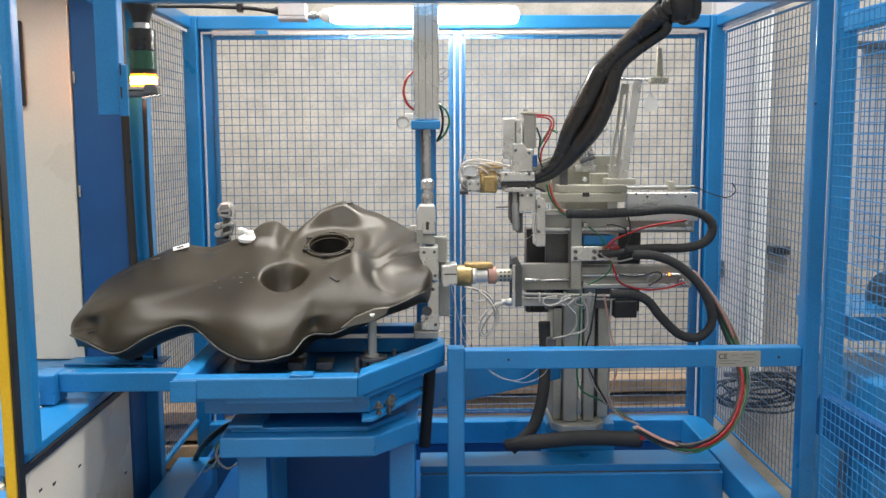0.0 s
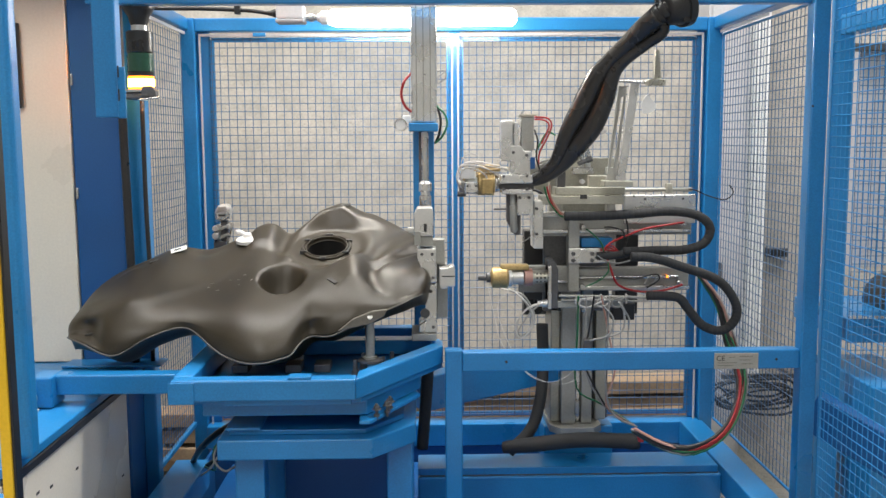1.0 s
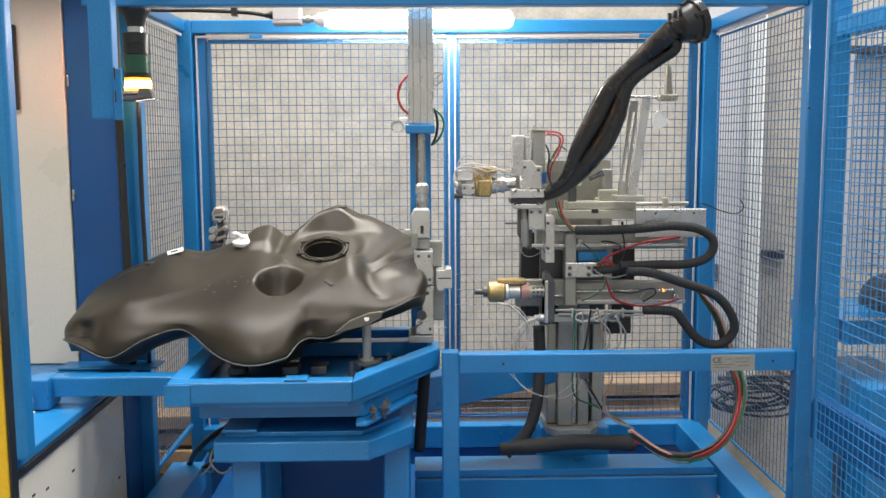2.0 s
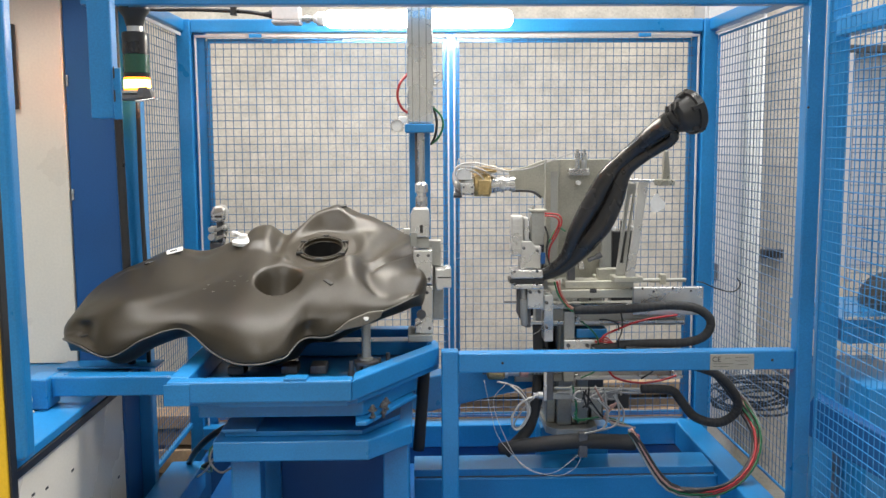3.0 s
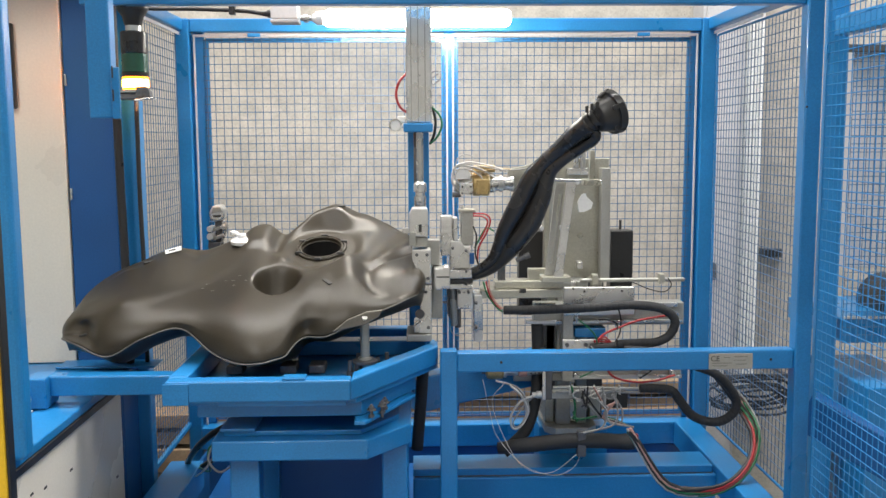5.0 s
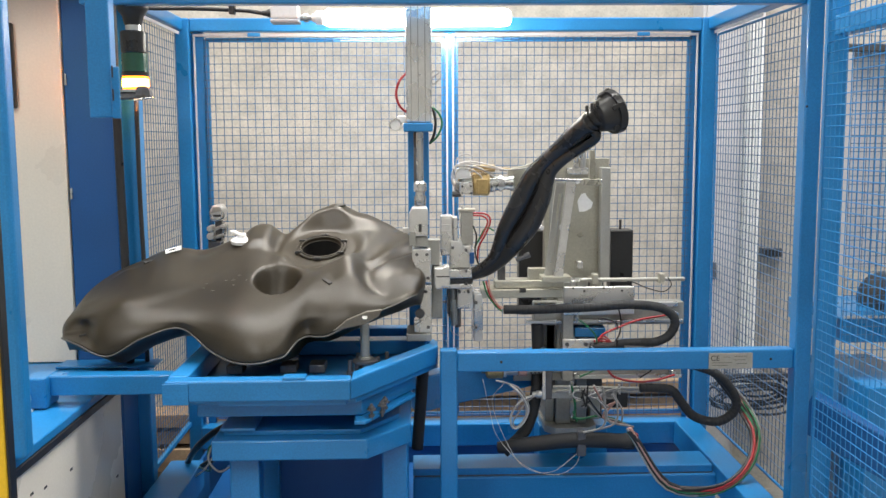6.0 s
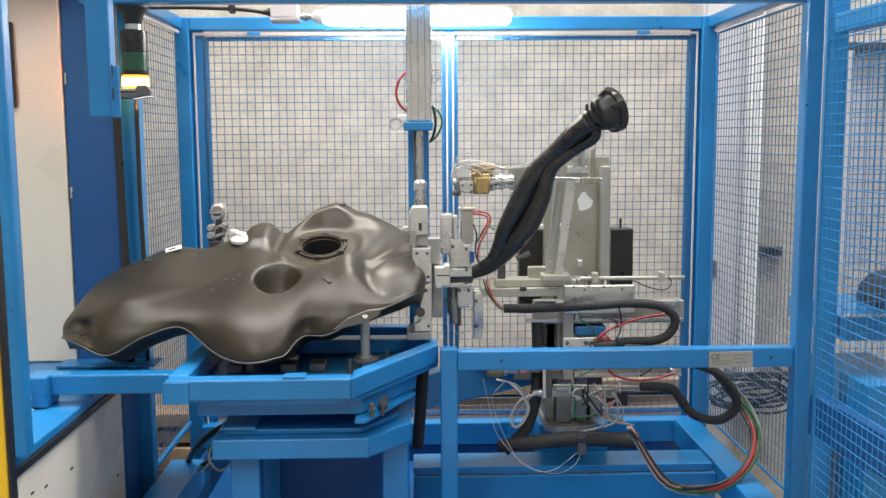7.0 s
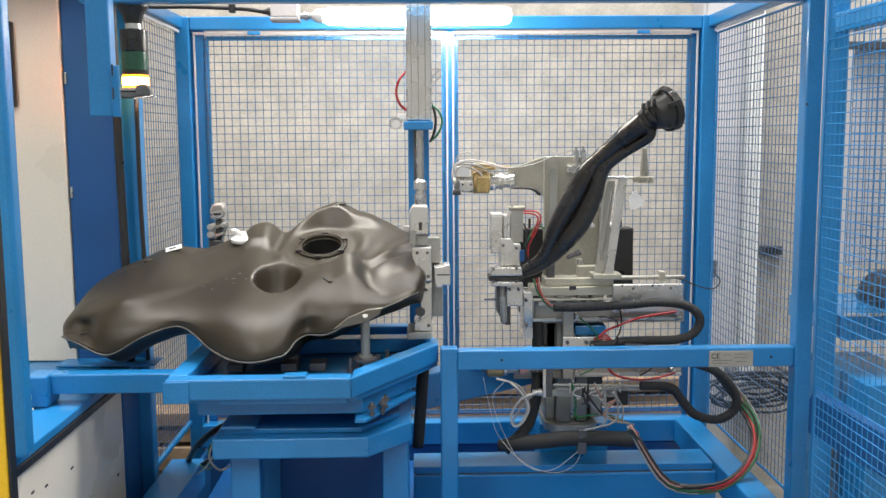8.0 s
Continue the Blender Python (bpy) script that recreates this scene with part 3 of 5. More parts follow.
def tank_section(x, s):
    """The plain section at x: wall up from the seam, rounded shoulder, sloping top, rounded rear edge."""
    yf, yr = curve(TX, T_FRONT, x), curve(TX, T_REAR, x)
    zs, zh, zt = curve(TX, T_SEAM, x), curve(TX, T_SHOULDER, x), curve(TX, T_TOP, x)
    w = yr - yf
    # the shoulder runs straighter than the seam below it
    ys = sum(curve(TX, T_FRONT, min(0.015, max(-0.885, x + 0.018 * k))) for k in range(-4, 5)) / 9
    a, b, c, d, e = (yf, zs), (0.4 * yf + 0.6 * ys + 0.022 * w, 0.42 * zs + 0.58 * zh), (ys + 0.085 * w, zh + 0.012), (yr - 0.09 * w, zt + 0.010), (yr, zs + 0.5 * (zt - zs))
    c2 = (c[0] + 0.24 * (d[0] - c[0]), c[1] + 0.24 * (d[1] - c[1]))
    d2 = (d[0] + 0.14 * (c[0] - d[0]), d[1] + 0.14 * (c[1] - d[1]))
    if s < 0.14:
        k = s / 0.14
        return a[0] + (b[0] - a[0]) * k * k, a[1] + (b[1] - a[1]) * k
    if s < 0.36:
        return bend(b, c, c2, (s - 0.14) / 0.22)
    if s < 0.84:
        k = (s - 0.36) / 0.48
        return c2[0] + (d2[0] - c2[0]) * k, c2[1] + (d2[1] - c2[1]) * k
    return bend(d2, d, e, (s - 0.84) / 0.16)


PUMP, DIMPLE = (-0.254, 2.425), (-0.349, 2.272)
SEAT = (1.272, 0.02, 0.41)


def bell(x, y, cx, cy, wx, wy):
    return math.exp(-((x - cx) / wx) ** 2 - ((y - cy) / wy) ** 2)


def along(x, y, a, b, width, fade=0.03):
    """A soft line from a to b: 1 on it, falling off across its width and past its ends."""
    dx, dy = b[0] - a[0], b[1] - a[1]
    n = math.hypot(dx, dy)
    t = ((x - a[0]) * dx + (y - a[1]) * dy) / n
    side = ((x - a[0]) * dy - (y - a[1]) * dx) / n
    over = max(0.0, -t, t - n)
    return math.exp(-(side / width) ** 2 - (over / fade) ** 2)


def tank_relief(x, y):
    """Height of the moulded relief at a plan place."""
    r = math.hypot(x - DIMPLE[0], y - DIMPLE[1])
    h = -0.080 * max(0.0, 1 - (r / 0.056) ** 4)
    # left hump and the dip beside it
    h += 0.010 * soft(-0.47, -0.44, x) * (1 - soft(-0.40, -0.37, x)) * soft(2.39, 2.43, y)
    h -= 0.012 * along(x, y, (-0.372, 2.42), (-0.352, 2.56), 0.020)
    # raised block behind the pump opening
    h += 0.016 * soft(-0.315, -0.275, x) * (1 - soft(-0.15, -0.09, x)) * soft(2.495, 2.535, y)
    h += 0.009 * along(x, y, (-0.345, 2.37), (-0.30, 2.52), 0.018)
    # saddle in front of the opening and the hump beside it
    h -= 0.010 * bell(x, y, -0.262, 2.315, 0.035, 0.035)
    h += 0.012 * along(x, y, (-0.183, 2.36), (-0.17, 2.24), 0.030)
    # valley, groove and half-moon by the clamp end
    h -= 0.011 * along(x, y, (-0.066, 2.52), (-0.130, 2.36), 0.028)
    h += 0.005 * along(x, y, (-0.105, 2.350), (-0.015, 2.465), 0.018)
    h -= 0.006 * along(x, y, (-0.112, 2.318), (-0.005, 2.435), 0.010, 0.015)
    q = math.hypot(x + 0.050, (y - 2.285) * 0.9)
    h -= 0.012 * math.exp(-((q - 0.082) / 0.020) ** 2) * (1 - soft(-0.075, -0.045, x)) * (1 - soft(2.31, 2.35, y))
    h += 0.012 * bell(x, y, -0.038, 2.29, 0.055, 0.065)
    # long crease of the flat wing, the patch behind it and the edge of the nose
    d = (y - 2.192) - (x + 0.672) * 0.67
    h += 0.004 * soft(-0.022, 0.022, d) * soft(-0.73, -0.66, x) * (1 - soft(-0.47, -0.42, x))
    h -= 0.010 * bell(x, y, -0.575, 2.455, 0.045, 0.035)
    h += 0.010 * along(x, y, (-0.745, 2.36), (-0.70, 2.19), 0.035)
    return h


def tank_point(x, s):
    """A point of the upper shell: s from 0 at the front seam to 1 at the rear seam."""
    y, z = tank_section(x, s)
    inner = soft(0.16, 0.30, s) * (1 - soft(0.86, 0.98, s))
    z += tank_relief(x, y) * inner
    # pinched nose and the recess beside the front bulge, both in the wall
    wall = soft(0.0, 0.07, s) * (1 - soft(0.16, 0.30, s))
    y += wall * (0.045 * math.exp(-((x + 0.800) / 0.036) ** 2) + 0.010 * math.exp(-((x + 0.272) / 0.022) ** 2))
    z -= 0.006 * math.exp(-((x + 0.800) / 0.030) ** 2) * soft(0.10, 0.2, s) * (1 - soft(0.25, 0.45, s))
    # flat seat of the pump opening
    r = math.hypot(x - PUMP[0], y - PUMP[1])
    if s > 0.25 and r < 0.125:
        k = 1 - soft(0.086, 0.122, r)
        z += (SEAT[0] + SEAT[1] * (x - PUMP[0]) + SEAT[2] * (y - PUMP[1]) - z) * k
    return x, y, z


def cup(profile, a, b, n):
    """A turned wall with a floor at a and no lid at b."""
    bm = turned(profile, a, b, n)
    lid = max((f for f in bm.faces if len(f.verts) > 4), key=lambda f: (f.calc_center_median() - Vector(a)).length)
    bmesh.ops.delete(bm, geom=[lid], context="FACES_ONLY")
    return bm


def fuel_tank():
    t = thing("fuel_tank", (-0.42, 2.35, 1.03), "black moulded plastic fuel tank lying on the blue table", "fuel tank")
    NX, NS, NB = 200, 110, 26
    bm, rings = bmesh.new(), []
    for i in range(NX + 1):
        w = i / NX
        x = -0.885 + 0.905 * (w + 0.03 * math.sin(math.tau * w) * -1)
        ring = [bm.verts.new(tank_point(x, j / NS)) for j in range(NS + 1)]
        f, r = ring[0].co, ring[-1].co
        zfl = curve(TX, T_SEAM, x) - 0.042
        for j in range(1, NB):
            k = j / NB
            y = r.y + (f.y - r.y) * k
            edge = min(1, 4.0 * min(k, 1 - k)) ** 1.4
            z = (r.z + (f.z - r.z) * k) * (1 - edge) + zfl * edge
            ring.append(bm.verts.new((x, y, min(z, r.z + (f.z - r.z) * k))))
        cap = min(1.0, min(w, 1 - w) / 0.022)
        if cap < 1:
            mid = sum((v.co for v in ring), Vector()) / len(ring)
            for v in ring:
                v.co = mid + (v.co - mid) * (0.12 + 0.88 * math.sqrt(1 - (1 - cap) ** 2))
        rings.append(ring)
    n = len(rings[0])
    for p, q in zip(rings, rings[1:]):
        for k in range(n):
            bm.faces.new((p[k], q[k], q[(k + 1) % n], p[(k + 1) % n]))
    bm.faces.new(rings[0])
    bm.faces.new(rings[-1][::-1])
    bmesh.ops.recalc_face_normals(bm, faces=bm.faces)
    for _ in range(2):
        bmesh.ops.smooth_vert(bm, verts=bm.verts, factor=0.5, use_axis_x=True, use_axis_y=True, use_axis_z=True)
    bm.verts.ensure_lookup_table()
    hole = [v for v in bm.verts if math.hypot(v.co.x - PUMP[0], (v.co.y - PUMP[1]) * 1.085) < 0.053 and v.co.z > 1.19]
    bmesh.ops.delete(bm, geom=hole, context="VERTS")
    part("shell", bm, TANKM, t, smooth=True)
    seam = [tank_point(-0.866 + 0.862 * k / 40, 0.0) for k in range(41)]
    seam = [(x, y - 0.003, z) for x, y, z in seam]
    part("seam", hose(seam, 0.0022, 120, 6), SEAMM, t, "thin grey pinched seam")
    # pump opening
    x, y = PUMP

    def on(x, y):
        lo, hi = 0.16, 0.9
        for _ in range(30):
            mid = (lo + hi) / 2
            lo, hi = (mid, hi) if tank_section(x, mid)[0] < y else (lo, mid)
        return Vector(tank_point(x, lo))

    o = Vector((x, y, SEAT[0]))
    up = Vector((-SEAT[1], -SEAT[2], 1)).normalized()
    ring = turned([(0, 0.066), (0.75, 0.066), (0.95, 0.064), (0.95, 0.060), (0.55, 0.059), (0.55, 0.0555), (0.95, 0.055), (0.95, 0.0525), (0.2, 0.052), (0, 0.050)], o - up * 0.006, o + up * 0.006, 48)
    seal = turned([(0, 0.0545), (0.5, 0.056), (1, 0.0545), (0.5, 0.053)], o + up * 0.003, o + up * 0.007, 44)
    for b in (ring, seal):
        bmesh.ops.delete(b, geom=[f for f in b.faces if len(f.verts) > 4], context="FACES_ONLY")
    part("opening_ring", ring, TANKM, t)
    part("seal_ring", seal, TABM, t, "thin bright seal ring")
    # the shade inside the hole is put into a near-black colour
    part("inner_wall", cup([(0, 0.046), (1, 0.0515)], o - up * 0.07, o - up * 0.006, 44), VOID, t, "dark open pump hole")
    q = up.to_track_quat("Z", "Y").to_matrix()
    for k in range(6):
        c = o + q @ Vector((0.063 * math.cos(k * math.tau / 6 + 0.5), 0.063 * math.sin(k * math.tau / 6 + 0.5), 0.004))
        part("lug", box(c.x - 0.009, c.x + 0.009, c.y - 0.006, c.y + 0.006, c.z - 0.004, c.z + 0.004, 0.002), BLACK, t)

    cx, cy, cz = on(-0.464, 2.448)
    v = part("white_cap", turned([(0, 0.030), (0.35, 0.031), (0.5, 0.027), (0.62, 0.012), (1, 0.010)], (cx, cy, cz - 0.006), (cx, cy - 0.004, cz + 0.018), 24), WHITE, t, "white plastic valve cap", True)
    part("spout", hose([(cx - 0.004, cy, cz + 0.012), (cx - 0.02, cy, cz + 0.022), (cx - 0.03, cy - 0.004, cz + 0.021)], 0.006, 8, 8), WHITE, v)
    lx, ly, lz = on(-0.640, 2.425)
    bm = box(-0.021, 0.021, -0.009, 0.009, -0.0005, 0.001, 0)
    bmesh.ops.transform(bm, matrix=Matrix.Translation((lx, ly, lz + 0.006)) @ Euler((radians(28), radians(-14), radians(10))).to_matrix().to_4x4(), verts=bm.verts)
    lab = part("paper_label", bm, WHITE, t, "small white paper label")
    bm = box(-0.012, 0.006, -0.003, 0.003, 0.001, 0.0016, 0)
    bmesh.ops.transform(bm, matrix=Matrix.Translation((lx, ly, lz + 0.006)) @ Euler((radians(28), radians(-14), radians(10))).to_matrix().to_4x4(), verts=bm.verts)
    part("print_bar", bm, INK_AND_SHADE, lab)
    # raised black blocks paint the shade of recessed slots
    for x, y, a in ((-0.697, 2.400, 25), (-0.222, 2.232, -48), (-0.214, 2.553, 10)):
        sx, sy, sz = on(x, y)
        bm = box(-0.015, 0.015, -0.005, 0.005, -0.004, 0.0008, 0.0015)
        bmesh.ops.transform(bm, matrix=Matrix.Translation((sx, sy, sz + 0.002)) @ Euler((radians(24), 0, 0)).to_matrix().to_4x4() @ Euler((0, 0, radians(a))).to_matrix().to_4x4(), verts=bm.verts)
        part("slot", bm, INK_AND_SHADE, t, "moulded dark slot")
    nx, ny, nz = tank_point(-0.800, 0.07)
    bm = box(-0.011, 0.011, -0.004, 0.004, -0.0035, 0.0035, 0.002)
    bmesh.ops.transform(bm, matrix=Matrix.Translation((nx, ny - 0.002, nz)) @ Euler((0, radians(-14), 0)).to_matrix().to_4x4(), verts=bm.verts)
    part("slot", bm, INK_AND_SHADE, t, "moulded dark slot")
    for k in range(9):
        sc = on(-0.53 + 0.016 * k + 0.01 * math.sin(5 * k), 2.27 + 0.02 * math.sin(2.3 * k))
        bm = box(-0.004, 0.004, -0.0005, 0.0005, -0.0003, 0.0003, 0)
        bmesh.ops.transform(bm, matrix=Matrix.Translation(sc + Vector((0, -0.0004, 0.0008))) @ Euler((radians(22), 0, radians(20 + 40 * math.sin(3 * k)))).to_matrix().to_4x4(), verts=bm.verts)
        part("scuff", bm, ALU_DULL, t, "pale scratch")
    # tab on the flange over the support pin; its metal-like reflection is painted grey
    tab = part("flange_tab", plate([(-0.20, 1.112), (-0.165, 1.14), (-0.12, 1.158), (-0.085, 1.162), (-0.092, 1.146), (-0.125, 1.128)], 2.118, 2.130), TABM, t, "flange tab with a bolt, its reflection painted grey")
    part("tab_bolt", turned([(0, 0.008), (1, 0.006)], (-0.125, 2.126, 1.142), (-0.125, 2.117, 1.146), 12), STEEL, tab)


fuel_tank()


# ---- motions in numbers: lift of the carriage, travel of the pipe slide and of the lower tool ----
T_LIFT = ((0, 0), (1.75, 0), (1.9, -0.012), (2.1, -0.065), (2.3, -0.135), (2.5, -0.2), (2.7, -0.243), (2.8, -0.251), (2.95, -0.255), (8, -0.255))
T_SLIDE = ((0, 0), (1.2, 0), (1.3, 0.012), (1.4, 0.032), (1.5, 0.040), (4.2, 0.040), (4.3, 0.032), (4.4, 0.006), (4.5, -0.044), (4.6, -0.082), (4.7, -0.115), (4.85, -0.145), (5.0, -0.15), (7.55, -0.15), (7.6, -0.146), (7.7, -0.128), (7.8, -0.092), (7.9, -0.06), (8.0, -0.014))
T_TOOL = ((0, 0), (0.4, 0.004), (0.5, 0.027), (0.6, 0.058), (0.7, 0.09), (0.8, 0.101), (0.9, 0.105), (8, 0.105))
TIMES = sorted({t for rows in (T_LIFT, T_SLIDE, T_TOOL) for t, _ in rows})


def at_time(rows, t):
    return float(np.interp(t, [r[0] for r in rows], [r[1] for r in rows]))


MOVING = []       # (thing, share of slide travel, share of tool travel)
FLEXIBLE = []     # (piece, function of time that gives its pose)


# ---- lamp, cylinder and clamp in the cage ----
def top_parts():
    l = thing("tube_lamp", (0.0002, 2.70, 1.8990), "lit fluorescent tube lamp with a clear cover under the cage top", "lamp")
    z = 1.8990
    part("tube", turned([(0, 0.012), (0.012, 0.021), (0.03, 0.025), (0.97, 0.025), (0.988, 0.021), (1, 0.012)], ((-0.2633), 2.70, z), (0.2701, 2.70, z), 20), TUBE, l, "glowing white tube")
    part("end_cap", turned([(0, 0.010), (0.3, 0.014), (0.35, 0.019), (1, 0.020)], ((-0.2961), 2.70, z), ((-0.2649), 2.70, z)), WHITE, l)
    part("gland", turned([(0, 0.009), (0.3, 0.009), (0.32, 0.013), (0.7, 0.013), (0.72, 0.008), (1, 0.008)], ((-0.3289), 2.70, z), ((-0.2961), 2.70, z), 10), STEEL, l)
    j = thing("junction_box", ((-0.3699), 2.70, 1.8848), "small light grey plastic junction box with cable glands", "junction box")
    part("body", box((-0.4092), (-0.3322), 2.67, 2.73, 1.8942, 1.9336, 0.004), WHITE, j)
    part("lid", box((-0.4109), (-0.3306), 2.668, 2.732, 1.8832, 1.8927, 0.003), GREY, j)
    part("gland", turned([(0, 0.012), (0.4, 0.012), (0.42, 0.009), (1, 0.007)], ((-0.4109), 2.70, 1.9116), ((-0.4354), 2.70, 1.9116), 10), BLACK, j)
    single("lamp_cable", hose([((-0.4338), 2.70, 1.9116), ((-0.4927), 2.70, 1.9194), ((-0.6233), 2.68, 1.9226), ((-0.7335), 2.60, 1.9133), ((-0.7579), 2.5, 1.9154)], 0.006, 40, 8), BLACK, "black rubber cable leading to the lamp", "cable")
    single("cable_clip", box((-0.5286), (-0.5123), 2.685, 2.71, 1.9084, 1.9383, 0.002), BLACK, "small black plastic cable clip", "clip")
    c = thing("pneumatic_cylinder", (0.0032, 2.45, 1.5737), "aluminium pneumatic cylinder hanging over the clamp", "pneumatic cylinder")
    part("barrel", box((-0.0283), 0.0377, 2.42, 2.485, 1.5972, 1.8938, 0.004), ALU, c)
    for x in ((-0.0148), 0.0032, 0.0212):
        part("groove", box(x - 0.0012, x + 0.0012, 2.4188, 2.4203, 1.6001, 1.8938, 0), ALU_DULL, c)
    part("mount", box((-0.0357), 0.0407, 2.40, 2.51, 1.5737, 1.5957, 0.003), BLUE, c)
    part("piston_rod", rod((0.0062, 2.45, 1.4330), (0.0062, 2.45, 1.5737), 0.0095, 18), STEEL, c)
    part("guide_rod", rod(((-0.0043), 2.475, 1.4330), ((-0.0043), 2.475, 1.5737), 0.006, 12), STEEL_DARK, c)
    part("coupling", turned([(0, 0.012), (0.1, 0.016), (0.45, 0.016), (0.47, 0.013), (0.6, 0.013), (0.62, 0.017), (0.9, 0.017), (1, 0.010)], (0.0062, 2.45, 1.3732), (0.0062, 2.45, 1.4449), 20), ALU, c)
    g = thing("pressure_gauge", ((-0.0590), 2.42, 1.5734), "small round pressure gauge with a white fitting", "gauge")
    part("rim", turned([(0, 0.017), (1, 0.017), (1, 0.013), (0.6, 0.013)], ((-0.0560), 2.44, 1.5908), ((-0.0560), 2.405, 1.5908), 24), STEEL, g)
    part("dial", turned([(0, 0.013), (1, 0.013)], ((-0.0560), 2.412, 1.5908), ((-0.0560), 2.409, 1.5908), 24), WHITE, g)
    part("fitting", box((-0.0520), (-0.0296), 2.43, 2.45, 1.5984, 1.6160, 0.003), WHITE, g)
    single("red_hose", hose([((-0.0268), 2.44, 1.7255), ((-0.0462), 2.42, 1.7009), ((-0.0537), 2.42, 1.6688), ((-0.0447), 2.42, 1.6397), ((-0.0268), 2.43, 1.6236)], 0.0035, 24, 8), RED, "thin red pneumatic hose", "hose")
    single("green_hose", hose([(0.0377, 2.46, 1.6397), (0.0572, 2.45, 1.6206), (0.0647, 2.45, 1.5928), (0.0527, 2.45, 1.5619), (0.0347, 2.46, 1.5442)], 0.003, 24, 8), GREEN, "thin green pneumatic hose", "hose")
    single("black_hose", hose([(0.0392, 2.47, 1.6426), (0.0482, 2.46, 1.6030), (0.0437, 2.46, 1.5663), (0.0332, 2.47, 1.5427)], 0.0035, 20, 8), BLACK, "thin black pneumatic hose", "hose")
    single("wire_loop", hose([(0.0363, 2.47, 1.7299), (0.0574, 2.46, 1.7313), (0.0634, 2.46, 1.7154), (0.0424, 2.46, 1.6980), (0.0393, 2.46, 1.7125), (0.0574, 2.46, 1.7270)], 0.002, 30, 6), WIRE_G, "thin loop of grey sensor wire", "wire")
    single("backing_post", box((-0.0260), 0.0311, 2.515, 2.555, 0.99, 1.8948, 0.003), BLUE, "flat blue steel post behind the clamp", "post")
    k = thing("end_clamp", (0.0074, 2.38, 1.03), "machined aluminium clamp holding the end of the tank", "clamp")
    part("upper_block", plate([((-0.0229), 1.3189), ((-0.0229), 1.3653), ((-0.0142), 1.3826), (0.0219, 1.3826), (0.0262, 1.3725), (0.0262, 1.3102), ((-0.0229), 1.3102)], 2.33, 2.40, 0.003), ALU, k)
    part("slot", box(0.0016, 0.0088, 2.328, 2.3305, 1.3219, 1.3419, 0), INK_AND_SHADE, k)
    part("neck", box((-0.0113), 0.0247, 2.34, 2.395, 1.2825, 1.3087, 0.002), ALU_DULL, k)
    part("upper_jaw", plate([((-0.0099), 1.1903), ((-0.0099), 1.2343), ((-0.0157), 1.2460), ((-0.0157), 1.2782), (0.0320, 1.2782), (0.0320, 1.1903)], 2.325, 2.42, 0.003), ALU, k)
    part("back_plate", box(0.0222, 0.0560, 2.39, 2.43, 1.2290, 1.2958, 0.003), ALU_DULL, k)
    part("lower_jaw", plate([(0.0031, 1.1874), (0.0334, 1.1874), (0.0334, 1.0631), ((-0.0128), 1.0631), ((-0.0128), 1.0839), (0.0031, 1.0943)], 2.325, 2.42, 0.003), ALU, k)
    part("foot", box((-0.0315), 0.0320, 2.32, 2.44, 1.0422, 1.0616, 0.003), ALU_DULL, k)
    part("side_plate", box(0.0345, 0.063, 2.405, 2.45, 1.085, 1.228, 0.003), ALU_DULL, k)
    part("bore", turned([(0, 0.012), (1, 0.012)], (0.0031, 2.33, 1.1136), (0.0031, 2.322, 1.1136), 20), STEEL_DARK, k)
    part("nozzle_block", plate([(0.040, 1.186), (0.040, 1.226), (0.062, 1.226), (0.066, 1.231), (0.078, 1.231), (0.081, 1.226), (0.081, 1.178), (0.060, 1.178), (0.058, 1.172), (0.044, 1.172)], 2.345, 2.40, 0.003), ALU, k)
    part("nozzle_slot", box(0.046, 0.079, 2.3435, 2.3445, 1.2035, 1.2065, 0), INK_AND_SHADE, k)
    part("side_pin", box(-0.040, -0.0235, 2.345, 2.365, 1.318, 1.331, 0.002), ALU, k)
    # duller patch paints the shade on the block's lower left
    part("shade_patch", box(-0.0225, -0.006, 2.3265, 2.3295, 1.287, 1.322, 0.001), ALU_DULL, k)
    for x, z in ((-0.004, 1.265), (0.022, 1.265), (0.024, 1.205), (0.018, 1.170), (0.024, 1.078)):
        part("screw_head", turned([(0, 0.0042), (0.8, 0.0042), (1, 0.003)], (x, 2.3255, z), (x, 2.321, z), 10), STEEL_DARK, k)
    e = thing("toggle_clamp", ((-0.5819), 2.72, 1.03), "small grey metal clamp behind the tank", "clamp")
    part("head", plate([(-0.603, 1.325), (-0.605, 1.350), (-0.594, 1.368), (-0.570, 1.370), (-0.560, 1.358), (-0.562, 1.330), (-0.578, 1.320)], 2.695, 2.74, 0.005), ALU, e)
    part("face_plate", plate([(-0.598, 1.345), (-0.592, 1.362), (-0.572, 1.364), (-0.567, 1.352)], 2.690, 2.6945, 0.001), ALU_DULL, e)
    part("slot", box(-0.592, -0.572, 2.688, 2.6895, 1.335, 1.341, 0), INK_AND_SHADE, e)
    for z in (1.300, 1.275):
        part("link", plate([(-0.600, z), (-0.566, z + 0.012), (-0.562, z + 0.004), (-0.596, z - 0.010)], 2.697, 2.708, 0.002), ALU_DULL, e)
    part("neck", box(-0.592, -0.572, 2.710, 2.735, 1.262, 1.322, 0.003), STEEL_DARK, e)
    part("lever", beam((-0.556, 2.705, 1.318), (-0.574, 2.705, 1.250), 0.010, 0.008, 0.002), STEEL, e)
    for x, z, r in ((-0.604, 1.300, 0.009), (-0.603, 1.278, 0.011), (-0.566, 1.306, 0.007)):
        part("knuckle", turned([(0, r), (0.9, r), (1, 0.8 * r)], (x, 2.74, z), (x, 2.688, z), 16), ALU, e)
